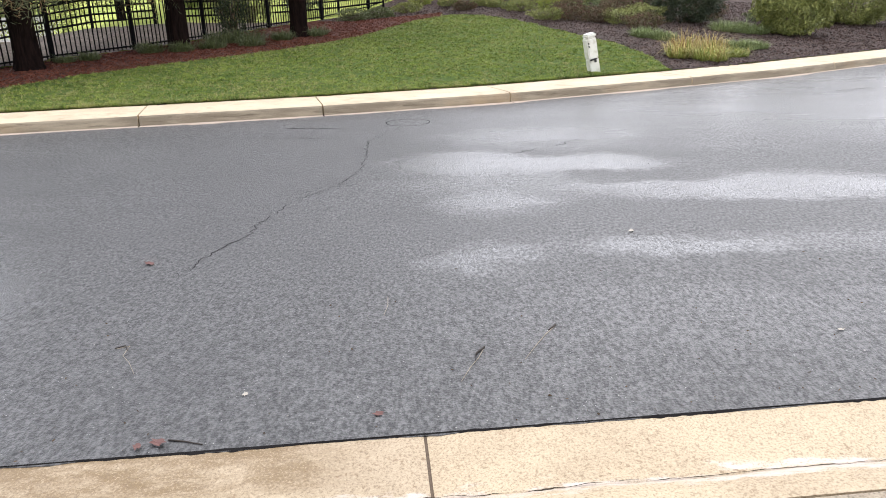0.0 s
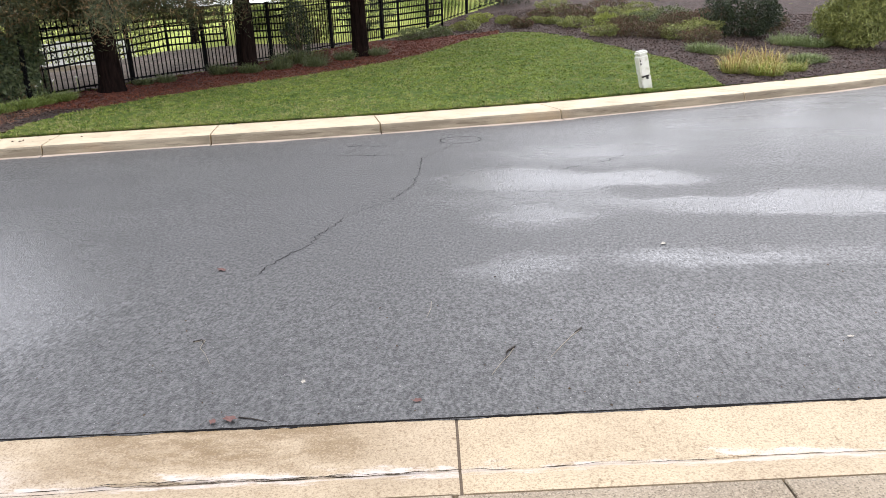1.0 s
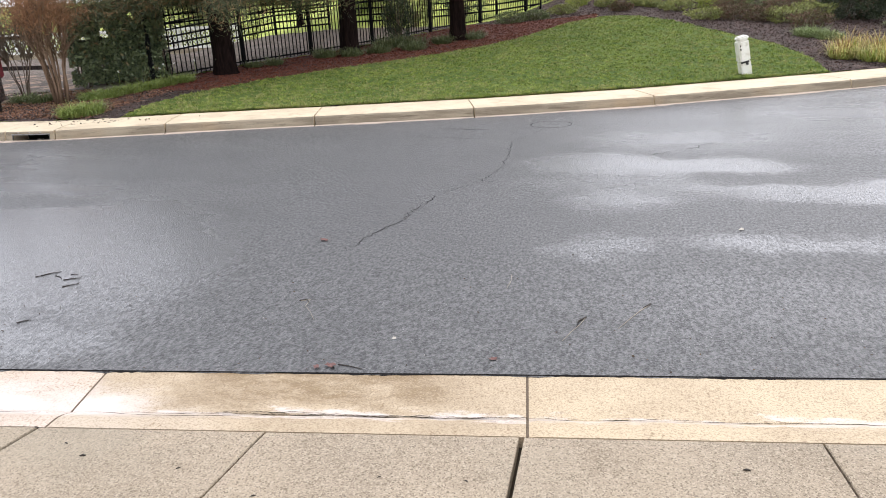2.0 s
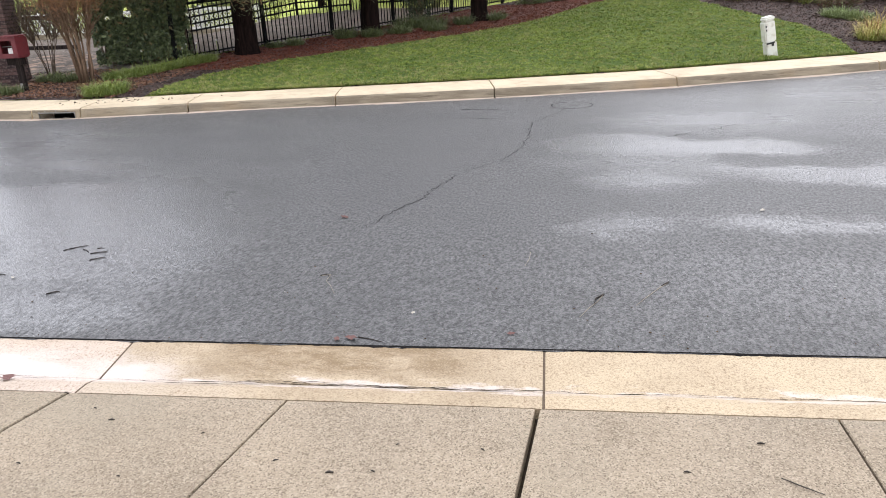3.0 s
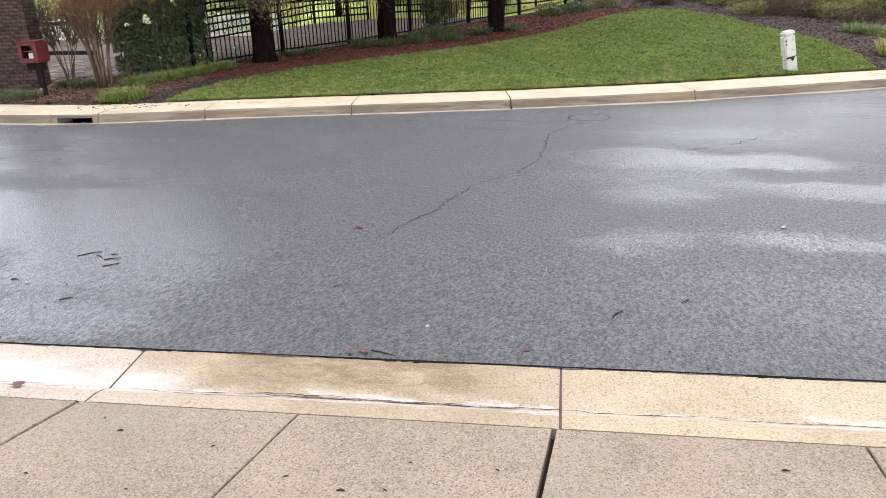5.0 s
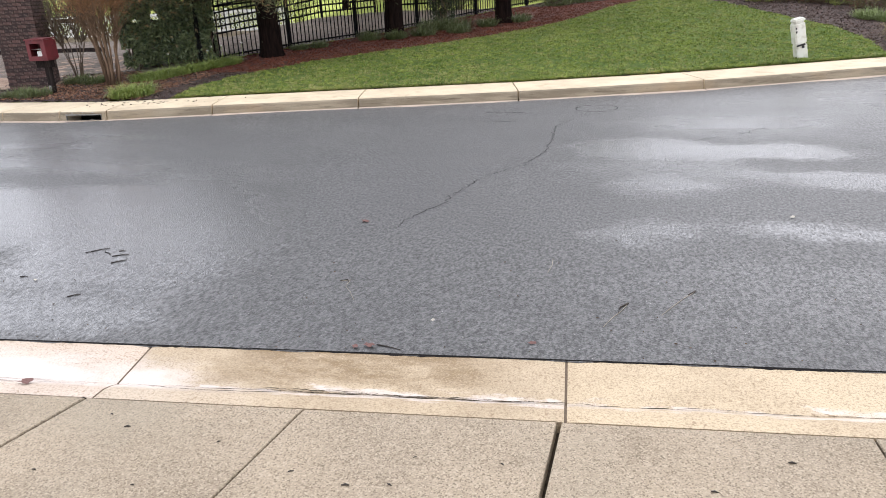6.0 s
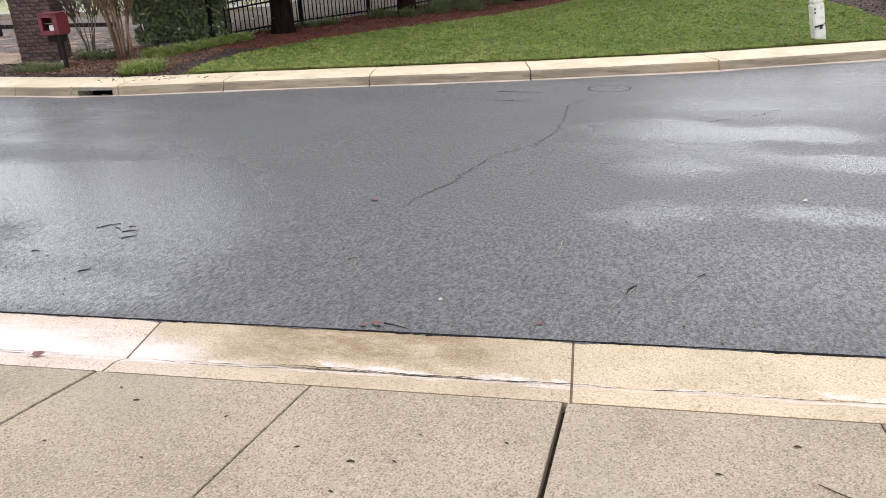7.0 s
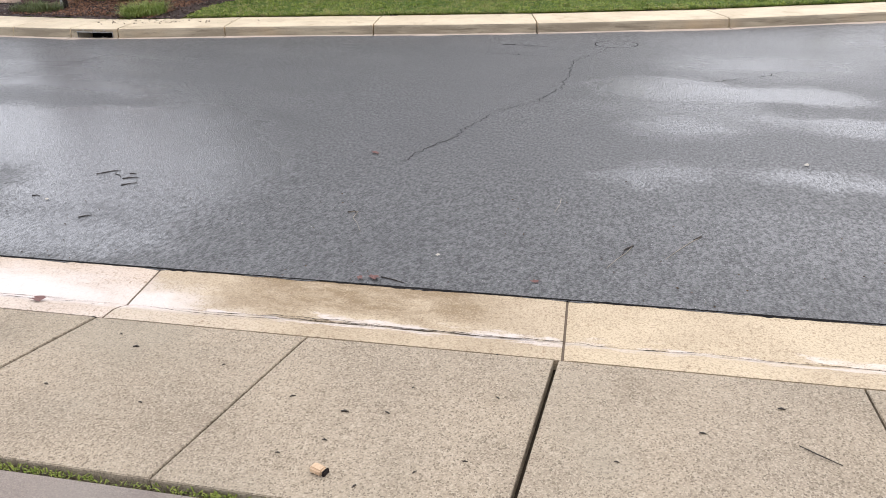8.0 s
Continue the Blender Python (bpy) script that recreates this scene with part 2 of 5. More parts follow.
def blade_material():
    m = Mat("lawn_blade", 0.75, spec=0.2)
    f = m.island()
    c = m.mix(f, (0.115, 0.180, 0.030), (0.29, 0.36, 0.068))
    c = m.mix(m.step(m.noise(0.8, 3, 0.6), 0.38, 0.66, 0.0, 0.6), c, (0.33, 0.385, 0.085))
    c = m.mix(m.step(m.noise(8.0, 4, 0.7, at=m.scaled((0.8, 1.1, 1.0))), 0.46, 0.60, 0.0, 0.78), c, (0.040, 0.078, 0.013))
    pick = m.math("FRACT", m.math("MULTIPLY", f, 37.0))
    kerbside = m.step(m.xyz(1), 13.5, 10.2, 0.0, 0.18)
    dry = m.math("ADD", m.step(m.noise(2.6, 5, 0.65), 0.44, 0.68, 0.03, 0.50), kerbside)
    c = m.mix(m.math("LESS_THAN", pick, dry), c, (0.36, 0.335, 0.145))
    m.base(c)
    return m.m


def ground_material():
    """Soil by the fence, a brighter meadow on the hill beyond it."""
    m = Mat("open_ground", 0.95)
    c = m.mix(m.step(m.noise(0.5, 4), 0.35, 0.65), (0.30, 0.37, 0.06), (0.44, 0.48, 0.105))
    c = m.mix(m.step(m.noise(9.0, 4, 0.7), 0.5, 0.72), c, (0.13, 0.19, 0.03))
    m.base(c)
    m.bump(m.noise(14.0, 4, 0.7), 0.8, 0.05)
    return m.m


ASPHALT = asphalt_material()
KERB_CONC = concrete_material("kerb_concrete", (0.68, 0.575, 0.41), (0.56, 0.465, 0.325), (0.36, 0.26, 0.16), 0.5, pits=False)
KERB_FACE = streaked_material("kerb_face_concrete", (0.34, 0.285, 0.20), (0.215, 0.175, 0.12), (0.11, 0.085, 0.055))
LIP_CONC = concrete_material("gutter_lip_concrete", (0.52, 0.42, 0.34), (0.42, 0.34, 0.27), (0.28, 0.20, 0.14), 0.4, pits=False)
WALK_CONC = concrete_material("aggregate_concrete", (0.36, 0.294, 0.212), (0.285, 0.231, 0.165), (0.21, 0.165, 0.11), 0.35, pits=False, aggregate=0.85)
DRIVE_CONC = concrete_material("driveway_concrete", (0.25, 0.21, 0.18), (0.19, 0.155, 0.135), (0.12, 0.09, 0.07), 0.4, pits=False, aggregate=0.2)
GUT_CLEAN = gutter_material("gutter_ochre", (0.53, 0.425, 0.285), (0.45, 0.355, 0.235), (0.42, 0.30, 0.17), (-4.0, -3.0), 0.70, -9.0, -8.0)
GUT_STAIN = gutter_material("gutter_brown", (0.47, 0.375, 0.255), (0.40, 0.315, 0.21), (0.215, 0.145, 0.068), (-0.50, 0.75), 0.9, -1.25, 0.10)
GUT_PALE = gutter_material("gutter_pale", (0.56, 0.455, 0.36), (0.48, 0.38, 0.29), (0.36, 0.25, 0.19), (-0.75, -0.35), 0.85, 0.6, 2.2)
JOINT_DARK = plain("joint_dirt", (0.05, 0.04, 0.028), 0.95, scale=30)
JOINT_FILL = plain("joint_filler", (0.15, 0.115, 0.085), 0.95, scale=60, bump=0.6)
TAR = plain("tar_edge", (0.016, 0.015, 0.015), 1.0, scale=40, bump=0.6)
MOSS = leaf_material("moss_green", (0.10, 0.14, 0.02), (0.22, 0.24, 0.05), 0.9)
TURF = turf_material()
BLADE = blade_material()
RED_MULCH = soil_material("red_mulch", (0.062, 0.020, 0.013), (0.150, 0.052, 0.034), (0.23, 0.12, 0.08))
DARK_MULCH = soil_material("dark_mulch", (0.032, 0.019, 0.015), (0.085, 0.050, 0.040), (0.24, 0.17, 0.14))
CHIP_RED = leaf_material("red_bark_chip", (0.085, 0.024, 0.015), (0.26, 0.085, 0.048), 0.85)
CHIP_DARK = leaf_material("dark_bark_chip", (0.016, 0.010, 0.008), (0.105, 0.060, 0.047), 0.85, old=(0.28, 0.21, 0.17), share=0.09)
GROUND = ground_material()
GRAVEL = soil_material("path_gravel", (0.10, 0.078, 0.062), (0.20, 0.16, 0.13), (0.36, 0.31, 0.26))
PATH_EARTH = soil_material("bare_earth", (0.30, 0.20, 0.14), (0.38, 0.27, 0.20), (0.45, 0.36, 0.29))
BARK = bark_material("redwood_bark", (0.006, 0.0045, 0.004), (0.022, 0.013, 0.011))
SMOOTH_BARK = bark_material("smooth_tan_bark", (0.11, 0.072, 0.048), (0.25, 0.165, 0.112), 0.12, 12)
GREY_TWIG = bark_material("grey_twig_bark", (0.09, 0.066, 0.05), (0.20, 0.155, 0.12), 0.2, 20)
NEEDLE = leaf_material("conifer_needles", (0.024, 0.034, 0.018), (0.135, 0.140, 0.066), 0.8, old=(0.24, 0.15, 0.075), share=0.22)
HEDGE_LEAF = leaf_material("hedge_leaf", (0.024, 0.044, 0.020), (0.24, 0.28, 0.14), 0.32, old=(0.20, 0.15, 0.07), share=0.05)
HEDGE_TOP = leaf_material("hedge_top_leaf", (0.10, 0.085, 0.030), (0.20, 0.13, 0.055), 0.6)
ORANGE_TWIG = leaf_material("dry_orange_twig", (0.20, 0.095, 0.045), (0.42, 0.22, 0.115), 0.8)
FRESH = leaf_material("fresh_strap_leaf", (0.11, 0.175, 0.030), (0.37, 0.43, 0.12), 0.45)
DULL = leaf_material("dull_strap_leaf", (0.075, 0.095, 0.035), (0.19, 0.225, 0.085), 0.55)
STRAW = leaf_material("straw_leaf", (0.46, 0.36, 0.12), (0.68, 0.56, 0.23), 0.7, old=(0.30, 0.14, 0.06), share=0.18)
SOFT = leaf_material("soft_tuft_leaf", (0.12, 0.165, 0.05), (0.27, 0.33, 0.12), 0.6)
LIME = leaf_material("lime_leaf", (0.17, 0.22, 0.03), (0.40, 0.43, 0.09), 0.5)
OLIVE = leaf_material("olive_shrub_leaf", (0.11, 0.135, 0.032), (0.36, 0.37, 0.11), 0.55)
HEATH = leaf_material("heath_leaf", (0.060, 0.050, 0.026), (0.175, 0.145, 0.068), 0.75, old=(0.16, 0.075, 0.055), share=0.3)
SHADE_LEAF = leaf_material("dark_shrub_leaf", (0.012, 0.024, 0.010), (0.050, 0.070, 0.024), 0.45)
MEADOW_LEAF = leaf_material("hill_leaf", (0.16, 0.24, 0.035), (0.36, 0.42, 0.09), 0.6)
BLACK_METAL = plain("black_metal", (0.007, 0.007, 0.008), 0.95, 0.0, scale=30, bump=0.1)
WHITE_PLASTIC = plain("weathered_white", (0.72, 0.72, 0.66), 0.5, wear=(0.52, 0.50, 0.42), scale=9)
WHITE_PAINT = plain("white_paint", (0.72, 0.71, 0.68), 0.6, wear=(0.50, 0.48, 0.44))
BLACK_MARK = plain("black_mark", (0.02, 0.02, 0.02), 0.6)
MAROON = plain("maroon_paint", (0.150, 0.022, 0.028), 0.45, wear=(0.10, 0.018, 0.022), scale=14)
DARK_WOOD = bark_material("dark_stained_wood", (0.016, 0.013, 0.013), (0.045, 0.035, 0.032), 0.08, 20)
PAPER = plain("paper", (0.75, 0.74, 0.72), 0.8)
STEEL = plain("galvanised_steel", (0.36, 0.35, 0.33), 0.5, 0.6, scale=18)
VOID = plain("dark_cavity", (0.008, 0.008, 0.008), 0.95)
MORTAR = plain("mortar", (0.060, 0.048, 0.043), 0.95, scale=40)
DEAD_LEAF = leaf_material("dead_leaf_red", (0.13, 0.060, 0.055), (0.20, 0.11, 0.095), 0.7)
BROWN_BIT = leaf_material("brown_litter", (0.050, 0.032, 0.018), (0.13, 0.085, 0.045), 0.8)
GRIT = leaf_material("grit_speck", (0.25, 0.24, 0.23), (0.45, 0.43, 0.40), 0.8)
PALE_BIT = leaf_material("pale_litter", (0.40, 0.36, 0.30), (0.55, 0.51, 0.45), 0.7)
TWIG_DARK = plain("wet_twig", (0.030, 0.022, 0.016), 0.6, scale=40)
TWIG_PALE = plain("pale_straw_stem", (0.38, 0.33, 0.26), 0.7, scale=40)
CORK = plain("pale_wood_block", (0.56, 0.40, 0.26), 0.8, wear=(0.36, 0.23, 0.14), scale=35)


def brick_material():
    m = Mat("dark_brick", 0.85)
    f = m.thing()
    c = m.mix(f, (0.032, 0.020, 0.019), (0.105, 0.056, 0.050))
    c = m.mix(m.step(m.noise(22.0, 4), 0.5, 0.75, 0.0, 0.5), c, (0.27, 0.20, 0.175))
    m.base(c)
    m.bump(m.noise(60.0, 3), 0.6, 0.006)
    return m.m


BRICK = brick_material()


# ---- mesh helpers ----
rng = np.random.default_rng(7)


def mesh_of(name, verts, faces, material, smooth=False):
    me = bpy.data.meshes.new(name)
    me.from_pydata([tuple(map(float, v)) for v in verts], [], [tuple(map(int, f)) for f in faces])
    me.materials.append(material)
    if smooth:
        me.polygons.foreach_set("use_smooth", [True] * len(me.polygons))
    me.update()
    return me


def bm_mesh(name, bm, material, smooth=False):
    me = bpy.data.meshes.new(name)
    bmesh.ops.recalc_face_normals(bm, faces=bm.faces)
    bm.to_mesh(me)
    bm.free()
    me.materials.append(material)
    if smooth:
        me.polygons.foreach_set("use_smooth", [True] * len(me.polygons))
    return me


def part(name, data, material, parent, label=""):
    """ONE mesh object under a thing or a part."""
    if isinstance(data, bmesh.types.BMesh):
        data = bm_mesh(name, data, material)
    ob = new(name, data)
    ob.parent = parent
    return tagged(ob, label)


def thing(name, at, label, category, group="", turn=0.0, kind=""):
    ob = new(name)
    ob.matrix_world = pose(*at, 0, 0, turn)
    return tagged(ob, label, category, group, kind)


def box(bm, lo, hi, bevel=0.0):
    vs = [bm.verts.new((x, y, z)) for x in (lo[0], hi[0]) for y in (lo[1], hi[1]) for z in (lo[2], hi[2])]
    fs = [bm.faces.new([vs[i] for i in f]) for f in ((0, 1, 3, 2), (4, 6, 7, 5), (0, 4, 5, 1), (2, 3, 7, 6), (0, 2, 6, 4), (1, 5, 7, 3))]
    if bevel:
        bmesh.ops.bevel(bm, geom=list({e for f in fs for e in f.edges}), offset=bevel, segments=2, affect="EDGES")
    return bm


def box_bm(lo, hi, bevel=0.0):
    return box(bmesh.new(), lo, hi, bevel)


def prism(bm, outline, z0, z1, bevel=0.0):
    """An upright prism over an outline; z0 and z1 may be functions of x, y."""
    f0 = z0 if callable(z0) else (lambda x, y: z0)
    f1 = z1 if callable(z1) else (lambda x, y: z1)
    low = [bm.verts.new((x, y, f0(x, y))) for x, y in outline]
    top = [bm.verts.new((x, y, f1(x, y))) for x, y in outline]
    cap = bm.faces.new(top)
    bm.faces.new(low[::-1])
    n = len(outline)
    for i in range(n):
        j = (i + 1) % n
        bm.faces.new((low[i], low[j], top[j], top[i]))
    if bevel:
        bmesh.ops.bevel(bm, geom=list(cap.edges), offset=bevel, segments=2, affect="EDGES")
    return bm


def tube(points, radii, sides=7):
    """Vertices and faces of a tapered tube through points."""
    pts = [Vector(p) for p in points]
    verts, faces = [], []
    for i, p in enumerate(pts):
        way = (pts[min(i + 1, len(pts) - 1)] - pts[max(i - 1, 0)]).normalized()
        a = way.cross(Vector((0.31, 0.95, 0.02))).normalized()
        b = way.cross(a)
        for k in range(sides):
            ang = 2 * math.pi * k / sides
            verts.append(p + radii[i] * (math.cos(ang) * a + math.sin(ang) * b))
    for i in range(len(pts) - 1):
        for k in range(sides):
            j = (k + 1) % sides
            faces.append((i * sides + k, i * sides + j, (i + 1) * sides + j, (i + 1) * sides + k))
    faces.append(tuple(range(sides))[::-1])
    faces.append(tuple((len(pts) - 1) * sides + k for k in range(sides)))
    return verts, faces


def joined(pieces):
    verts, faces = [], []
    for v, f in pieces:
        n = len(verts)
        verts.extend(v)
        faces.extend(tuple(i + n for i in q) for q in f)
    return verts, faces


def leaves(centres, length, width, droop=0.0, flat=0.0, r=rng):
    """Diamond leaves, one at each centre, turned at random. droop pulls tips down; flat lays them level."""
    c = np.asarray(centres, float)
    n = len(c)
    d = r.normal(size=(n, 3))
    d[:, 2] = d[:, 2] * (1 - flat) - droop
    d /= np.linalg.norm(d, axis=1)[:, None]
    u = np.cross(d, r.normal(size=(n, 3)))
    u /= np.linalg.norm(u, axis=1)[:, None]
    ln = length * r.uniform(0.6, 1.35, (n, 1))
    wd = width * r.uniform(0.7, 1.3, (n, 1))
    nrm = np.cross(d, u)
    v = np.stack([c - d * ln / 2, c + u * wd / 2 + nrm * wd * 0.2, c + d * ln / 2, c - u * wd / 2 + nrm * wd * 0.2], 1).reshape(-1, 3)
    f = np.arange(4 * n).reshape(-1, 4)
    return v, f


def blades(bases, length, width, lean=0.35, bend=0.5, r=rng, ways=None):
    """Grass blades: bent strips of two quads ending in a point."""
    b = np.asarray(bases, float)
    n = len(b)
    ang = r.uniform(0, 2 * math.pi, n) if ways is None else ways
    out = np.stack([np.cos(ang), np.sin(ang), np.zeros(n)], 1)
    side = np.stack([-np.sin(ang), np.cos(ang), np.zeros(n)], 1)
    ln = (length * r.uniform(0.35, 1.25, n))[:, None]
    wd = (width * r.uniform(0.6, 1.3, n))[:, None]
    le = (lean * r.uniform(0.2, 1.3, n))[:, None]
    be = (bend * r.uniform(0.3, 1.3, n))[:, None]
    up = np.array([0, 0, 1.0])
    mid = b + ln * 0.55 * (up * np.cos(le) + out * np.sin(le))
    le2 = np.minimum(le + be, 2.3)
    tip = mid + ln * 0.45 * (up * np.cos(le2) + out * np.sin(le2))
    v = np.stack([b - side * wd / 2, b + side * wd / 2, mid + side * wd * 0.42, mid - side * wd * 0.42, tip], 1).reshape(-1, 3)
    k = np.arange(n)[:, None] * 5
    f = [tuple(q) for q in (k + np.array([0, 1, 2, 3])).tolist()] + [tuple(q) for q in (k + np.array([3, 2, 4])).tolist()]
    return v, f


# ---- the lie of the land ----
KX = np.array([-60, -30, -14, -10.3, -9, -8.15, -6.45, -4.3, -1.9, 0.77, 4, 6.03, 9.15, 14, 30, 60])
KY = np.array([9.5, 8.9, 8.6, 8.53, 8.55, 8.68, 9.22, 9.77, 10.4, 11.35, 12.95, 14.04, 16.1, 19.4, 30, 50])
KERB_W, KERB_H = 0.93, 0.15
_fine = np.arange(-62, 62, 0.1)
_kern = np.hanning(15) / np.hanning(15).sum()
_soft = np.convolve(np.interp(_fine, KX, KY), _kern, mode="same")


def kerb_y(x):
    return np.interp(x, _fine[10:-10], _soft[10:-10])


def kerb_slope(x):
    return kerb_y(np.asarray(x) + 0.5) - kerb_y(np.asarray(x) - 0.5)


def back_y(x):
    return kerb_y(x) + KERB_W * np.sqrt(1 + kerb_slope(x) ** 2)


def sstep(a, b, x):
    q = np.clip((np.asarray(x, float) - a) / (b - a), 0, 1)
    return q * q * (3 - 2 * q)


def land(x, y):
    """Height of the planted slope behind the far kerb."""
    x, y = np.asarray(x, float), np.asarray(y, float)
    s = np.maximum(0, (y - back_y(x)) / np.sqrt(1 + kerb_slope(x) ** 2))
    far_left = np.interp(s, [0, 1, 6, 15, 25, 60], [0.17, 0.22, 0.36, 0.30, 0.8, 4])
    left = np.interp(s, [0, 1, 6, 8, 12, 15, 25, 60], [0.17, 0.22, 0.5, 0.57, 0.85, 1.0, 2.6, 8])
    right = np.interp(s, [0, 1, 6.6, 13, 33, 60], [0.17, 0.26, 0.8, 1.4, 3.5, 8])
    z = left + (right - left) * sstep(-4, 2, x)
    return z + (far_left - z) * sstep(-10.5, -15, x)


def near_y(off, x):
    """The near gutter runs slightly askew: y of a line parallel to it."""
    return off + 0.122 * np.asarray(x)


EDGE, FLOW, BACK, WALK_BACK = 2.405, 2.075, 1.875, 0.905

# ground: one sheet to the horizon, sunk below road and pavements
gx = np.concatenate([[-900, -500, -250, -120, -70], np.arange(-45, 45.1, 0.75), [70, 120, 250, 500, 900]])
gy = np.concatenate([[-900, -400, -150, -60, -25, -10, -4, -1.5], np.arange(0, 60.1, 0.75), [75, 100, 150, 300, 600, 900]])
GX, GY = np.meshgrid(gx, gy)
BKY = back_y(GX)
GZ = np.where(GY > BKY - 0.2, land(GX, np.minimum(GY, 60 + 0 * GY)) - 0.035, -0.22)
GZ = np.where(GY < -0.4, -0.06, GZ)
gv = np.stack([GX, GY, GZ], -1).reshape(-1, 3)
nx = len(gx)
gf = [(j * nx + i, j * nx + i + 1, (j + 1) * nx + i + 1, (j + 1) * nx + i) for j in range(len(gy) - 1) for i in range(nx - 1)]
tagged(new("ground", mesh_of("ground", gv, gf, GROUND, True)), "open ground rising to a bright grassy hill", "ground", kind="structure")

# road: one sheet from the near gutter to the far kerb
rx = np.unique(np.concatenate([np.arange(-60, -6, 1.0), np.arange(-6, 6, 0.05), np.arange(6, 60, 1.0)]))
rows_v = []
RN = 40
for i, x in enumerate(rx):
    y0 = near_y(EDGE, x) + (0.006 * math.sin(9 * x) + 0.010 * noise.noise((x * 7, 0, 0)) + 0.008 * noise.noise((x * 23, 3, 0)))
    y1 = kerb_y(x) - 0.13
    for k in range(RN + 1):
        q = k / RN
        y = y0 + (y1 - y0) * q
        z = 0.006 + 0.05 * math.sin(math.pi * q) * 0.3 + 0.004 * noise.noise((x * 0.8, y * 0.8, 2))
        rows_v.append((x, y, z))
    rows_v += [(x, y0, rows_v[-RN - 1][2]), (x, y0 - 0.004, -0.03)]
road_f = []
st = RN + 3
for i in range(len(rx) - 1):
    for k in range(RN):
        a = i * st + k
        road_f.append((a, a + st, a + st + 1, a + 1))
    road_f.append((i * st + RN + 2, (i + 1) * st + RN + 2, (i + 1) * st + RN + 1, i * st + RN + 1))
tagged(new("road", mesh_of("road", rows_v, road_f, ASPHALT, True)), "damp dark asphalt road with sheen and fine cracks", "road", kind="structure")

# tar line where the asphalt meets the gutter
tv, tf = [], []
for i, x in enumerate(np.arange(-8, 8, 0.03)):
    y0 = near_y(EDGE, x)
    w = 0.002 + 0.008 * noise.noise((x * 6, 5, 0)) + 0.012 * noise.noise((x * 31, 8, 0)) + 0.020 * max(0.0, noise.noise((x * 1.6, 2, 7)))
    tv += [(x, y0 - max(0.002, w), 0.0005), (x, y0 + 0.003, 0.0115), (x, y0 + 0.005 + 0.010 * noise.noise((x * 14, 1, 4)), 0.0095)]
    if i:
        a = 3 * i
        tf += [(a - 3, a, a + 1, a - 2), (a - 2, a + 1, a + 2, a - 1)]
tagged(new("tar_edge", mesh_of("tar_edge", tv, tf, TAR, True)), "ragged black tar edge of the asphalt", "road edge", kind="structure")

# ---- near gutter: concrete lengths with open joints ----
GA = math.atan(0.122)
gutter = thing("gutter", (0, 0, 0), "shallow concrete gutter in lengths beside the road", "gutter", kind="structure")


def gutter_length(x0, x1, material, label, name="gutter_length", sunk=0.0, gap=0.006):
    """One length; its own x runs along the gutter from its middle, y = 0 on the flow line."""
    xm = (x0 + x1) / 2
    half = (x1 - x0) / 2 / math.cos(GA) - gap
    c = math.cos(GA)
    prof = [((EDGE - FLOW) * c - 0.002, -0.12), ((EDGE - FLOW) * c, 0.004), (0.16 * c, -0.014), (0.035, -0.027), (0.004, -0.031), (-0.002, -0.034), (-0.008, -0.029),
            (-0.05, -0.012), (-0.10, 0.002), ((BACK - FLOW) * c + 0.008, 0.006), ((BACK - FLOW) * c + 0.004, -0.12)]
    xs = np.linspace(-half, half, 60 if sunk == 0 else 3)
    v, f = [], []
    n = len(prof)
    for i, x in enumerate(xs):
        end = min(i, len(xs) - 1 - i)
        for k, (y, z) in enumerate(prof):
            wob = 0.012 * noise.noise((x * 2.2 + xm, 4, 1)) + 0.004 * noise.noise((x * 15 + xm, 4, 1)) if 2 < k < 8 else 0
            v.append((x, y + wob, z - sunk - (0.004 if end == 0 and 0 < k < n - 1 else 0)))
        if i:
            f += [((i - 1) * n + k, i * n + k, i * n + k + 1, (i - 1) * n + k + 1) for k in range(n - 1)]
    f += [tuple(range(n)), tuple((len(xs) - 1) * n + k for k in reversed(range(n)))]
    ob = part(name, mesh_of(name, v, f, material), None, gutter, label)
    ob.matrix_local = pose(xm, float(near_y(FLOW, xm)), 0, 0, 0, math.degrees(GA))
    return ob


gutter_length(-0.11, 2.10, GUT_CLEAN, "clean ochre concrete with a white line of painted sky sheen")
gutter_length(-2.28, -0.11, GUT_STAIN, "brown-stained damp concrete with white sky sheen painted in")
gutter_length(-4.45, -2.28, GUT_PALE, "pale concrete whitened by painted-in sky sheen")
for k in range(5):
    gutter_length(2.10 + 2.17 * k, 4.27 + 2.17 * k, GUT_CLEAN, "clean ochre concrete")
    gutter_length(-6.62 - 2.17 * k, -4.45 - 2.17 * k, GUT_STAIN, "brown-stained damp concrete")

for x in (-4.45, -2.28, -0.11, 2.10):
    gutter_length(x - 0.014, x + 0.014, JOINT_FILL, "crumbling brown joint filler", "joint_filler", 0.005, 0.0)

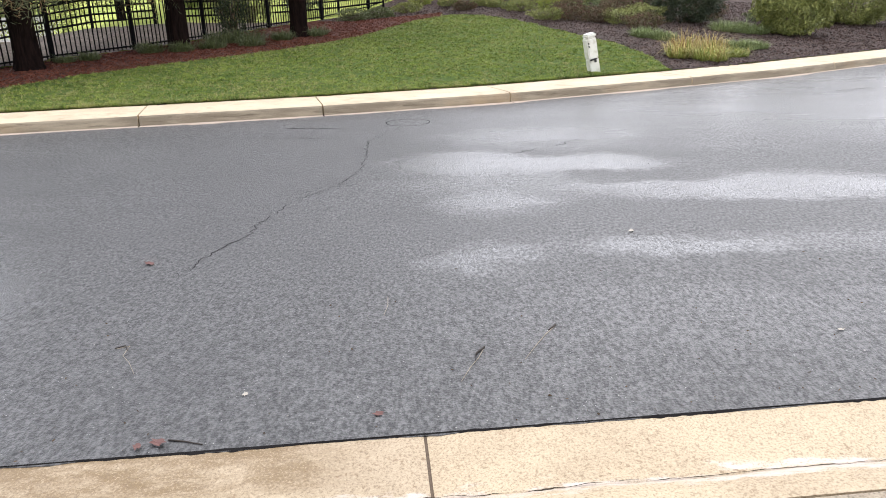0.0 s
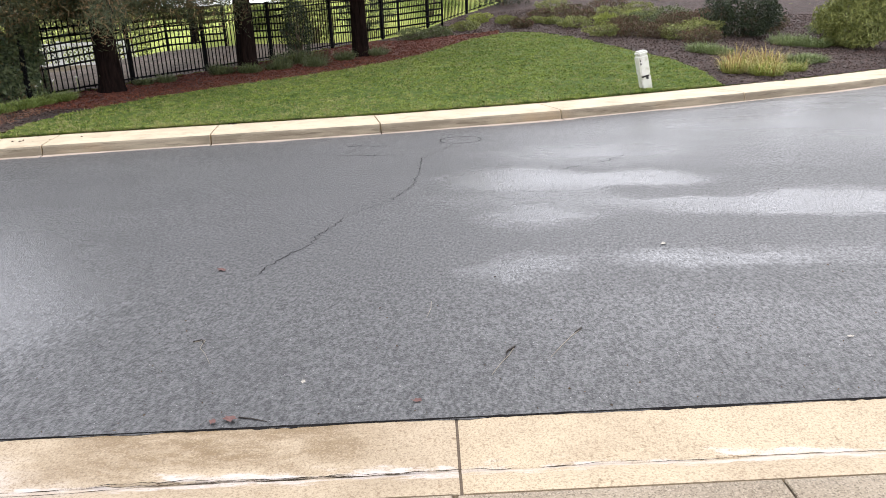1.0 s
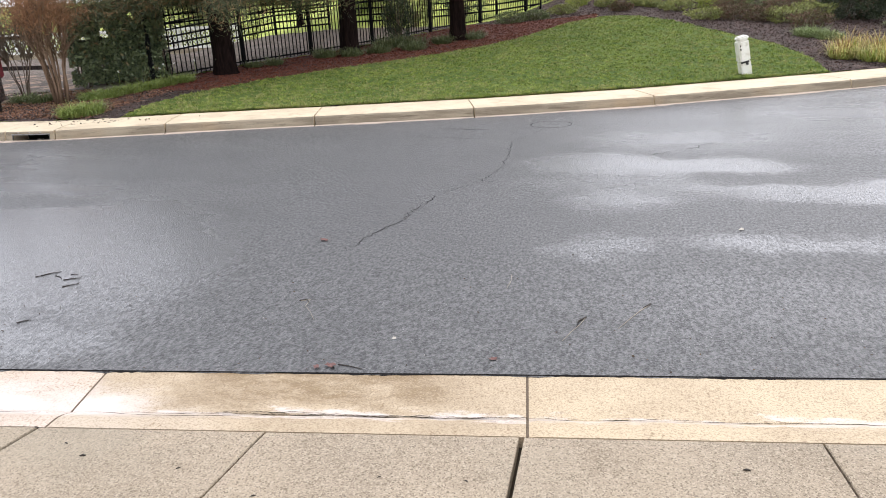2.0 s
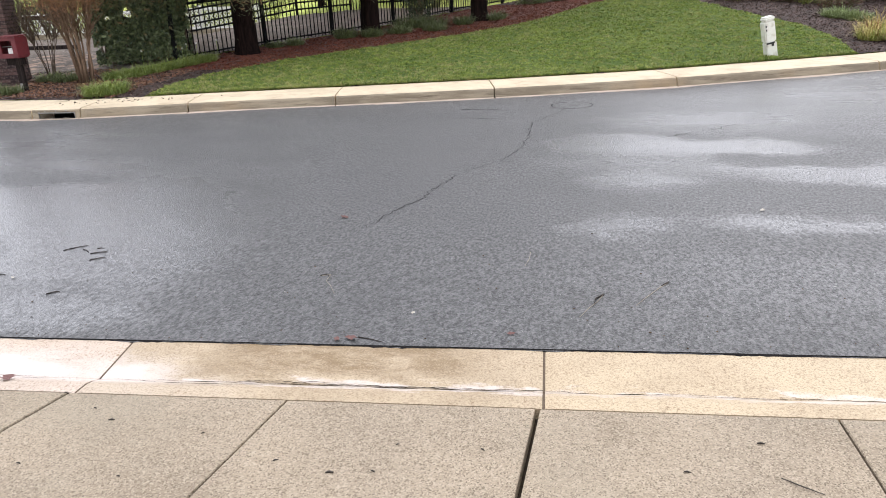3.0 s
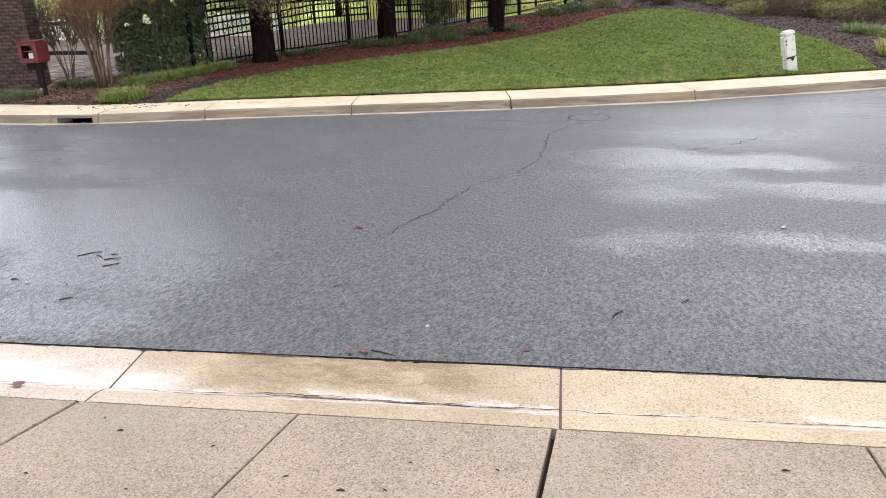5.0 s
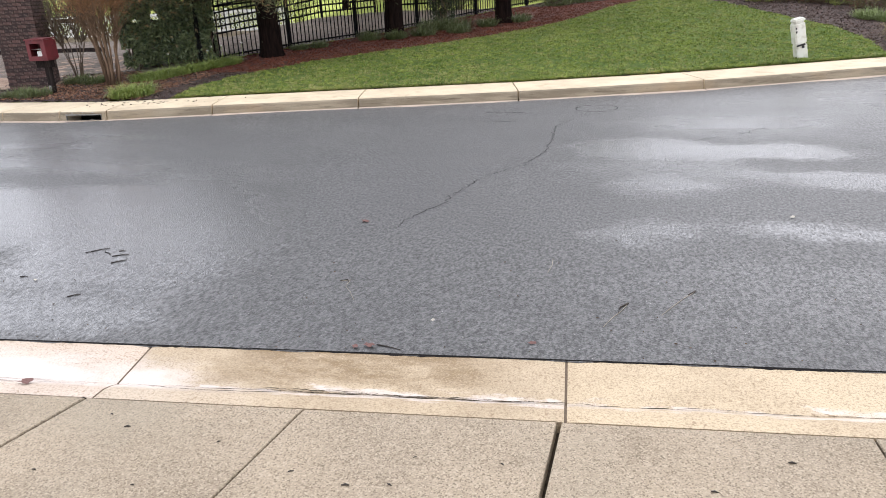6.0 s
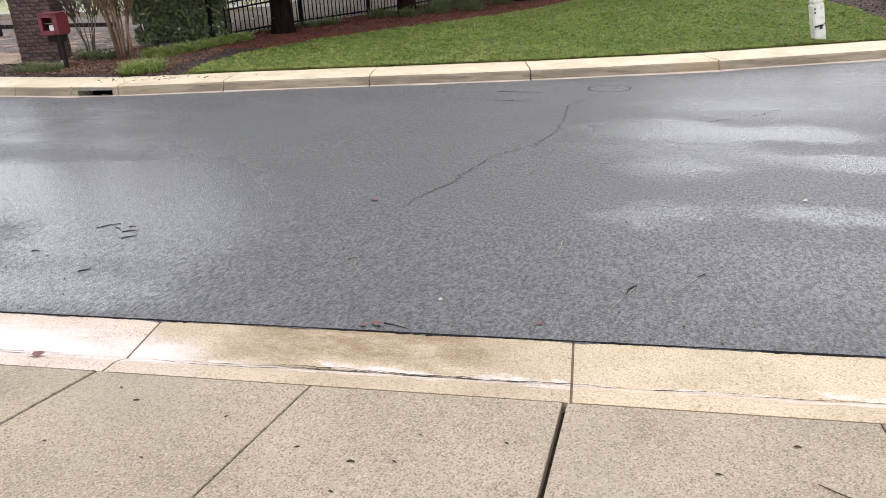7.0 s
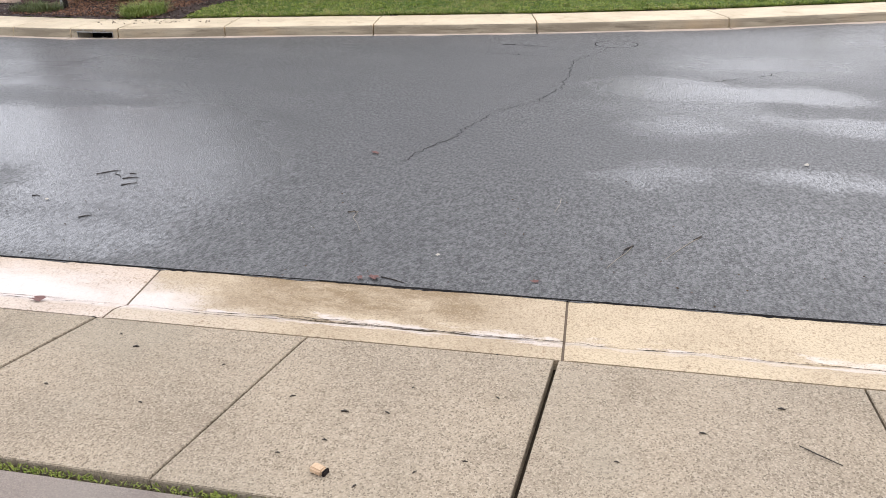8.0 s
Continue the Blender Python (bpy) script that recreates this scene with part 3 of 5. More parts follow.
# thread-like cracks that run together and part along the flow line
for strand, (xa, xb, off, w0) in enumerate([(-2.05, 2.1, 0.0, 0.0022), (-1.50, -0.15, -0.012, 0.0032), (-1.75, -0.6, 0.014, 0.0022), (-1.25, -0.12, 0.006, 0.0030), (-4.2, -2.35, -0.004, 0.0014), (-4.3, -2.32, -0.058, 0.0016), (-2.24, -1.25, -0.056, 0.0020)]):
    cv, cf = [], []
    for i, x in enumerate(np.arange(xa, xb, 0.015)):
        meet = min(1.0, (x - xa) * 3, (xb - x) * 3)
        y0 = near_y(FLOW, x) + 0.014 * noise.noise((x * 3.1, 0, 9)) + 0.009 * noise.noise((x * 13, strand * 3.7, 9)) + 0.006 * noise.noise((x * 37, strand, 2)) - 0.004 + off * meet
        w = w0 * max(0.05, 0.75 + 1.5 * noise.noise((x * 9, 6 + strand * 2.3, 2))) * meet
        d = y0 - near_y(FLOW, x)
        zc = -0.0255 + (0.41 * max(0.0, -d - 0.008) if d < 0 else 0.13 * d)
        cv += [(x, y0 - w, zc), (x, y0 + w, zc)]
        if i:
            cf.append((2 * i - 2, 2 * i, 2 * i + 1, 2 * i - 1))
    tagged(new("gutter_crack", mesh_of("gutter_crack", cv, cf, JOINT_DARK)), "thin dark crack along the gutter's flow line", "crack", kind="structure")

# ---- near sidewalk slabs ----
sidewalk = thing("sidewalk", (0, 0, 0), "exposed-aggregate concrete sidewalk with open joints", "sidewalk", kind="structure")
bed_bm = box_bm((-30, -2.6, -0.2), (30, 6, -0.048))
for v in bed_bm.verts:
    v.co.y = float(near_y(EDGE + 0.05 if v.co.y > 0 else -3.0, v.co.x))
part("joint_bed", bed_bm, JOINT_DARK, sidewalk, "dark dirt in the joints")
JOINTS = [(-3.40, 0.28), (-2.275, 0.20), (-1.215, 0.095), (-0.11, -0.01), (1.08, -0.12), (2.2, -0.2)]


def joint_x(j, y):
    return j[0] + j[1] * (y - float(near_y(BACK, j[0])))


def slab(j0, j1, gap0, gap1):
    ya = [float(near_y(BACK, j[0])) - 0.006 for j in (j0, j1)]
    yb = [float(near_y(WALK_BACK, j[0])) for j in (j0, j1)]
    outline = [(joint_x(j0, yb[0]) + gap0, yb[0]), (joint_x(j1, yb[1]) - gap1, yb[1]), (joint_x(j1, ya[1]) - gap1, ya[1]), (joint_x(j0, ya[0]) + gap0, ya[0])]
    return prism(bmesh.new(), outline, -0.1, 0.012, 0.003)


GAPS = [0.004, 0.008, 0.004, 0.011, 0.005, 0.006]
for i in range(len(JOINTS) - 1):
    part("slab", slab(JOINTS[i], JOINTS[i + 1], GAPS[i], GAPS[i + 1]), WALK_CONC, sidewalk)
for k in range(7):
    a, b = -3.40 - 1.1 * k, -4.50 - 1.1 * k
    part("slab", slab((b, 0.28), (a, 0.28), 0.005, 0.005), WALK_CONC, sidewalk)
    a, b = 2.2 + 1.1 * k, 3.3 + 1.1 * k
    part("slab", slab((a, -0.2), (b, -0.2), 0.005, 0.005), WALK_CONC, sidewalk)

# driveway apron behind the sidewalk, a mossy joint between them
apron = bmesh.new()
prism(apron, [(-12, float(near_y(-3.2, -12))), (12, float(near_y(-3.2, 12))), (12, float(near_y(WALK_BACK - 0.03, 12))), (-12, float(near_y(WALK_BACK - 0.03, -12)))], -0.1, 0.006, 0.006)
tagged(new("driveway", bm_mesh("driveway", apron, DRIVE_CONC)), "damp dark brown concrete driveway apron", "driveway", kind="structure")
mr = np.random.default_rng(3)
mx = mr.uniform(-4, 1.5, 5200)
keep = (np.array([noise.noise((x * 1.7, 2, 0)) for x in mx]) + 0.35 * (mx < -1.5) - 0.15 * (mx > -1.0)) > mr.uniform(-0.5, 0.7, len(mx))
mx = mx[keep]
mb = np.stack([mx, near_y(WALK_BACK - 0.015, mx) + mr.normal(0, 0.008, len(mx)), np.full(len(mx), -0.004)], 1)
v, f = blades(mb, 0.020, 0.006, 0.9, 0.9, mr)
tagged(new("moss", mesh_of("moss", v, f, MOSS)), "yellow-green moss in the slab joint", "moss", kind="stuff")

# ---- far kerb: lengths with joints, the face rounded into a broad top ----
far_kerb = thing("far_kerb", (0, 0, 0), "raised concrete kerb with a broad flat top", "kerb", kind="structure")
KERB_JOINTS = [-22, -19, -16, -13, -10.1, -8.98, -8.18, -6.58, -4.34, -1.945, 0.79, 4.06, 7.5, 10.7, 14, 17, 20, 24]


def offset_point(x, d):
    """The point d behind the kerb's front at x."""
    s = float(kerb_slope(x))
    n = math.sqrt(1 + s * s)
    return x - d * s / n, float(kerb_y(x)) + d / n


def kerb_length(x0, x1, prof, material_top, material_face, name, split, low=0.0):
    xs = np.linspace(x0, x1, max(3, int((x1 - x0) / 0.12)))
    g = 0.010 / (x1 - x0)
    xs = x0 + (x1 - x0) * (g + (1 - 2 * g) * np.linspace(0, 1, len(xs)))
    n = len(prof)
    v, f = [], []
    for i, x in enumerate(xs):
        for d, z in prof:
            px, py = offset_point(x, d + 0.006 * noise.noise((x * 1.2, z * 9, 5)))
            v.append((px, py, z + 0.004 * noise.noise((x * 1.5, d * 3, 8))))
        if i:
            f += [((i - 1) * n + k, i * n + k, i * n + k + 1, (i - 1) * n + k + 1) for k in range(n - 1)]
    f += [tuple(range(n)), tuple((len(xs) - 1) * n + k for k in reversed(range(n)))]
    me = mesh_of(name, v, f, material_top)
    me.materials.append(material_face)
    # front faces take the second material, darker than the top on kerb lengths
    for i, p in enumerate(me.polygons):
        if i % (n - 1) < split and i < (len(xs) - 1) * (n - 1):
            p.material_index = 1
    return me


TOP = [(-0.03, -0.15), (-0.022, 0.0), (-0.012, 0.06), (-0.002, 0.115), (0.012, 0.138), (0.035, KERB_H), (0.3, KERB_H + 0.006), (KERB_W, KERB_H + 0.012), (KERB_W + 0.01, -0.1)]
LIP = [(-0.17, -0.12), (-0.165, 0.005), (-0.10, 0.006), (-0.03, 0.012), (-0.025, -0.1)]
for a, b in zip(KERB_JOINTS, KERB_JOINTS[1:]):
    if a == -8.98:
        continue
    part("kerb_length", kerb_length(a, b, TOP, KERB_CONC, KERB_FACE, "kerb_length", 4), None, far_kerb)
for a, b in zip(KERB_JOINTS, KERB_JOINTS[1:]):
    part("gutter_lip", kerb_length(a, b, LIP, LIP_CONC, LIP_CONC, "gutter_lip", 0), None, far_kerb)

# storm drain in the kerb
drain = thing("storm_drain", (0, 0, 0), "kerb inlet with a steel-framed dark slot", "storm drain")
HOOD = [(0.0, 0.10), (0.0, 0.125), (0.012, 0.140), (0.035, KERB_H), (0.3, KERB_H + 0.006), (KERB_W, KERB_H + 0.012), (KERB_W, 0.10)]
part("hood", kerb_length(-8.98, -8.18, HOOD, KERB_CONC, KERB_FACE, "hood", 2), None, drain, "concrete slab over the inlet")
part("cheek", kerb_length(-8.98, -8.86, TOP, KERB_CONC, KERB_FACE, "cheek", 4), None, drain)
part("cheek", kerb_length(-8.27, -8.18, TOP, KERB_CONC, KERB_FACE, "cheek", 4), None, drain)
part("back_wall", kerb_length(-8.9, -8.2, [(0.35, -0.3), (0.35, 0.1), (0.4, 0.1), (0.4, -0.3)], VOID, VOID, "back_wall", 0), None, drain)
part("pit_floor", kerb_length(-8.9, -8.2, [(-0.01, -0.01), (0.36, -0.03), (0.36, -0.3), (-0.01, -0.3)], VOID, VOID, "pit_floor", 0), None, drain)
part("frame_bar", kerb_length(-8.88, -8.25, [(-0.012, 0.088), (-0.012, 0.104), (0.004, 0.104), (0.004, 0.088)], STEEL, STEEL, "frame_bar", 0), None, drain, "galvanised steel angle")
for x in (-8.86, -8.27):
    part("frame_post", kerb_length(x - 0.012, x + 0.012, [(-0.014, 0.0), (-0.014, 0.1), (0.01, 0.1), (0.01, 0.0)], STEEL, STEEL, "frame_post", 0), None, drain, "galvanised steel angle")
for k, x in enumerate((-8.75, -8.57, -8.4)):
    px, py = offset_point(x, -0.003)
    part("bolt", box_bm((px - 0.012, py - 0.006, 0.116), (px + 0.012, py + 0.004, 0.134), 0.003), STEEL, drain)


# ---- lawn and planting beds ----
LAWN = [(-7.72, 9.75), (-7.95, 10.72), (-7.77, 11.72), (-6.95, 13.51), (-6.11, 14.48), (-4.17, 16.78), (-2.51, 19.7), (-1.33, 22.4), (-0.31, 23.0), (0.7, 22.5),
        (1.62, 21.3), (2.59, 19.19), (3.62, 17.2), (3.98, 15.4), (3.94, 14.2)]


def inside(poly, x, y):
    x, y = np.asarray(x, float), np.asarray(y, float)
    hit = np.zeros(x.shape, bool)
    for (xa, ya), (xb, yb) in zip(poly, poly[1:] + poly[:1]):
        if ya != yb:
            hit ^= ((ya > y) != (yb > y)) & (x < (xb - xa) * (y - ya) / (yb - ya) + xa)
    return hit


def in_lawn(x, y):
    return inside(LAWN + [(3.9, 12.5), (-7.6, 8.0)], x, y) & (np.asarray(y) > back_y(x) + 0.01)


def sheet(name, test, x0, x1, y0, y1, cell, lift, material, rough=0.0):
    """A sheet that lies on the land wherever test(x, y) holds."""
    xs, ys = np.arange(x0, x1, cell), np.arange(y0, y1, cell)
    X, Y = np.meshgrid(xs, ys)
    ok = test(X + cell / 2, Y + cell / 2)
    Z = land(X, Y) + lift
    if rough:
        Z = Z + rng.normal(0, rough, Z.shape)
    nxx = len(xs)
    f = [(j * nxx + i, j * nxx + i + 1, (j + 1) * nxx + i + 1, (j + 1) * nxx + i) for j, i in zip(*np.nonzero(ok[:-1, :-1]))]
    used = np.unique(np.array(f))
    where = np.full(X.size, -1)
    where[used] = np.arange(len(used))
    v = np.stack([X.ravel(), Y.ravel(), Z.ravel()], 1)[used]
    return mesh_of(name, v, where[np.array(f)], material, True)


def red_bed(x, y):
    fence_x = -9.43 + (np.asarray(y) - 13.2) * 0.433
    return (x > fence_x + 0.05) & (x < -0.2 - 0 * y) & (y > 12.2 + 0 * x) & (y < 24) & ~in_lawn(x, y) & (y - 12.3 > -0.75 * (x + 9.0) - 1.5) & (x < -0.5)


def dark_bed(x, y):
    return (y > back_y(x) + 0.005) & ~in_lawn(x, y) & ~red_bed(x, y) & ((x > -9.43 + (y - 13.2) * 0.433) | (y < 12.4))


tagged(new("lawn", sheet("lawn", in_lawn, -8.3, 4.3, 9, 23.6, 0.07, 0.012, TURF, 0.004)), "mown green lawn on a gentle bank", "lawn", kind="structure")
tagged(new("red_bed", sheet("red_bed", red_bed, -9.6, 0, 11, 24.5, 0.09, 0.004, RED_MULCH, 0.010)), "red-brown bark mulch under the fence trees", "planting bed", kind="structure")
tagged(new("dark_bed", sheet("dark_bed", dark_bed, -12.6, 22, 8.5, 36, 0.12, 0.002, DARK_MULCH, 0.012)), "dark bark mulch on the planted slope", "planting bed", kind="structure")


tagged(new("upper_bed", sheet("upper_bed", lambda x, y: (x > -1.5) & (y >= 35.9), -2, 46, 35.8, 62, 0.4, 0.002, DARK_MULCH, 0.012)), "dark bark mulch at the top of the slope", "planting bed", kind="structure")


def earth(x, y):
    return (y > back_y(x) + 0.25) & (x < -10.9 + 0 * y) & (y < 16) & ~((x > -12.5) & (y < 10.6))


tagged(new("bare_earth", sheet("bare_earth", earth, -30, -10.8, 8.8, 16, 0.25, 0.014, PATH_EARTH, 0.01)), "tan bare earth beside a brick pillar", "ground", kind="structure")


def scatter(n, x0, x1, y0, y1, test, r):
    x, y = r.uniform(x0, x1, n), r.uniform(y0, y1, n)
    ok = test(x, y)
    x, y = x[ok], y[ok]
    return np.stack([x, y, land(x, y)], 1)


gr = np.random.default_rng(11)
heart = scatter(46000, -8.3, 4.2, 9, 23.5, in_lawn, gr)
thin = np.array([noise.noise((p[0] * 1.3, p[1] * 1.3, 0)) for p in heart[:, :2]])
heart = heart[gr.uniform(-0.8, 0.5, len(heart)) < thin + 0.35]
PER_TUFT = 14
size = np.repeat(gr.uniform(0.55, 1.35, len(heart)), PER_TUFT)
ways = gr.uniform(0, 2 * math.pi, len(heart) * PER_TUFT)
out = np.sqrt(gr.uniform(0, 1, len(ways))) * 0.032 * size
pts = np.repeat(heart, PER_TUFT, 0) + np.stack([out * np.cos(ways), out * np.sin(ways), np.full(len(ways), 0.006)], 1)
v, f = blades(pts, 0.052 * size, 0.0085, 0.95, 1.0, gr, ways + gr.normal(0, 0.5, len(ways)))
tagged(new("lawn_grass", mesh_of("lawn_grass", v, f, BLADE)), "short mown green grass with straw flecks", "grass", kind="stuff")
tp = scatter(60000, -8.3, 4.2, 9, 23.5, in_lawn, gr)
tn = np.array([noise.noise((p[0] * 3.0, p[1] * 3.0, 4)) for p in tp[:, :2]])
tp = tp[tn > 0.22]
v, f = blades(tp, 0.062, 0.008, 0.8, 1.0, gr)
tagged(new("lawn_tufts", mesh_of("lawn_tufts", v, f, BLADE)), "longer tufts in the mown lawn", "grass", kind="stuff")
# longer fringe hanging over the kerb
ex = gr.uniform(-7.7, 3.9, 9000)
eb = np.stack([ex, back_y(ex) + gr.uniform(0.0, 0.10, len(ex)), np.full(len(ex), 0.175)], 1)
v, f = blades(eb, 0.075, 0.009, 0.9, 1.0, gr)
tagged(new("lawn_fringe", mesh_of("lawn_fringe", v, f, BLADE)), "ragged grass fringe along the kerb", "grass", kind="stuff")


def chips(name, pts, size, material, label, r):
    n = len(pts)
    c = pts + np.array([0, 0, 0.012]) * r.uniform(0.3, 1.8, (n, 1))
    v, f = leaves(c, size, size * 0.42, 0, 0.6, r)
    return tagged(new(name, mesh_of(name, v, f, material)), label, "mulch", kind="stuff")


cr = np.random.default_rng(21)
chips("red_bark_chips", scatter(90000, -9.6, 0, 11, 24.5, red_bed, cr), 0.05, CHIP_RED, "loose red bark chips", cr)
chips("dark_bark_chips", scatter(230000, -12.6, 16, 8.5, 30, dark_bed, cr), 0.045, CHIP_DARK, "loose dark bark chips", cr)

LITTER = leaf_material("russet_litter", (0.16, 0.070, 0.040), (0.36, 0.20, 0.12), 0.8)
chips("russet_leaf_litter", scatter(5200, -11.3, -8.3, 9.6, 12.6, dark_bed, cr), 0.055, LITTER, "russet fallen leaves on the dark mulch", cr)
kx = cr.normal(-7.9, 0.55, 90)
kd = cr.uniform(0.35, 1.0, 90)
kp = np.array([(*offset_point(float(x), float(min(d, KERB_W - 0.02))), KERB_H + 0.012) for x, d in zip(kx, kd)])
v, f = leaves(kp, 0.045, 0.022, 0, 0.85, cr)
tagged(new("kerb_crumbs", mesh_of("kerb_crumbs", v, f, CHIP_DARK)), "dark mulch crumbs spilt on the kerb by the drain", "mulch", kind="stuff")

# ---- iron picket fence ----
FENCE_AT = [0.0, 1.0, 1.9, 2.88, 4.0, 5.15, 6.4, 7.7, 9.0]
FENCE_H = 1.45


def fence_point(q):
    x, y = -9.43 + 0.97 * q, 13.2 + 2.24 * q
    return Vector((x, y, float(land(x, y))))


fence = thing("picket_fence", (0, 0, 0), "black iron picket fence along the top of the mulch bed", "fence")
fence_turn = math.degrees(math.atan2(2.24, 0.97))
PICKET = bmesh.new()
box(PICKET, (-0.009, -0.009, 0), (0.009, 0.009, FENCE_H - 0.03))
tip = [PICKET.verts.new(p) for p in ((-0.012, -0.012, FENCE_H - 0.03), (0.012, -0.012, FENCE_H - 0.03), (0.012, 0.012, FENCE_H - 0.03), (-0.012, 0.012, FENCE_H - 0.03), (0, 0, FENCE_H + 0.05))]
for i in range(4):
    PICKET.faces.new((tip[i], tip[(i + 1) % 4], tip[4]))
PICKET = bm_mesh("picket", PICKET, BLACK_METAL)
POST = bmesh.new()
box(POST, (-0.04, -0.04, -0.1), (0.04, 0.04, FENCE_H + 0.06), 0.004)
box(POST, (-0.05, -0.05, FENCE_H + 0.06), (0.05, 0.05, FENCE_H + 0.085), 0.006)
POST = bm_mesh("post", POST, BLACK_METAL)
for q in FENCE_AT:
    ob = part("post", POST, None, fence)
    p = fence_point(q)
    ob.matrix_local = pose(*p, 0, 0, fence_turn)
for qa, qb in zip(FENCE_AT, FENCE_AT[1:]):
    a, b = fence_point(qa), fence_point(qb)
    for h in (0.10, FENCE_H - 0.30, FENCE_H - 0.13):
        v, f = tube([a + Vector((0, 0, h)), b + Vector((0, 0, h))], [0.019, 0.019], 4)
        part("rail", mesh_of("rail", v, f, BLACK_METAL), None, fence)
    count = int((b - a).length / 0.118)
    for k in range(1, count):
        p = a.lerp(b, k / count)
        ob = part("picket", PICKET, None, fence)
        ob.matrix_local = pose(p.x, p.y, p.z + 0.04, 0, 0, fence_turn)

# ---- rail fence beyond it, with an open gap ----
rail_fence = thing("rail_fence", (0, 0, 0), "dark wire-rail fence with an open gap on the path", "fence")


def rail_point(q):
    x, y = -14.2 + q, 20.6 + 0.62 * q
    return Vector((x, y, float(land(x, y)) - 0.02))


RAIL_POSTS = [0.0, 1.6, 3.2, 4.75, 5.5, 7.0, 8.5, 10.0, 11.5]
for q in RAIL_POSTS:
    p = rail_point(q)
    part("post", box_bm((p.x - 0.035, p.y - 0.035, p.z - 0.1), (p.x + 0.035, p.y + 0.035, p.z + 1.35), 0.005), BLACK_METAL, rail_fence)
for qa, qb in zip(RAIL_POSTS, RAIL_POSTS[1:]):
    if qa == 4.75:
        continue
    for k in range(6):
        h = Vector((0, 0, 0.22 + 0.215 * k))
        v, f = tube([rail_point(qa) + h, rail_point(qb) + h], [0.028, 0.028], 4)
        part("rail", mesh_of("rail", v, f, BLACK_METAL), None, rail_fence)


def path_strip(x, y):
    d = (y - 20.6 - 0.62 * (x + 14.2))
    return ((d < -0.2) | (x < -13.0)) & (y < 23.8) & (y > 12.2) & (x > -30) & (x < -9.5 + (y - 13.2) * 0.433)


tagged(new("gravel_path", sheet("gravel_path", path_strip, -30, -4, 12, 28, 0.2, 0.02, GRAVEL, 0.01)), "pinkish grey gravel path behind the fence", "path", kind="structure")

# ---- white lattice screen on a low wall ----
lattice = thing("lattice_screen", (0, 0, -0.35), "white painted lattice screen on a low grey wall", "lattice")
LA, LB = Vector((-27.5, 24.0, 0.5)), Vector((-13.2, 24.0, 0.5))
part("wall", box_bm((LA.x, 23.9, -0.2), (LB.x, 24.1, 0.85), 0.01), KERB_FACE, lattice, "grey block wall")
part("top_rail", box_bm((LA.x, 23.96, 1.50), (LB.x, 24.04, 1.60), 0.006), WHITE_PAINT, lattice)
part("bottom_rail", box_bm((LA.x, 23.96, 0.852), (LB.x, 24.04, 0.93), 0.006), WHITE_PAINT, lattice)
for sgn in (-1, 1):
    pieces = []
    for x in np.arange(LA.x - 0.3, LB.x, 0.15):
        x0, x1 = x, x + 0.57
        if sgn < 0:
            x0, x1 = x1, x0
        pieces.append(tube([(x0, 24 + 0.008 * sgn, 0.93), (x1, 24 + 0.008 * sgn, 1.5)], [0.017, 0.017], 4))
    v, f = joined(pieces)
    tagged(part("slats", mesh_of("slats", v, f, WHITE_PAINT), None, lattice), kind="stuff")
for x in np.linspace(LA.x, LB.x, 7):
    part("post", box_bm((x - 0.05, 23.94, 0.85), (x + 0.05, 24.06, 1.68), 0.006), WHITE_PAINT, lattice)


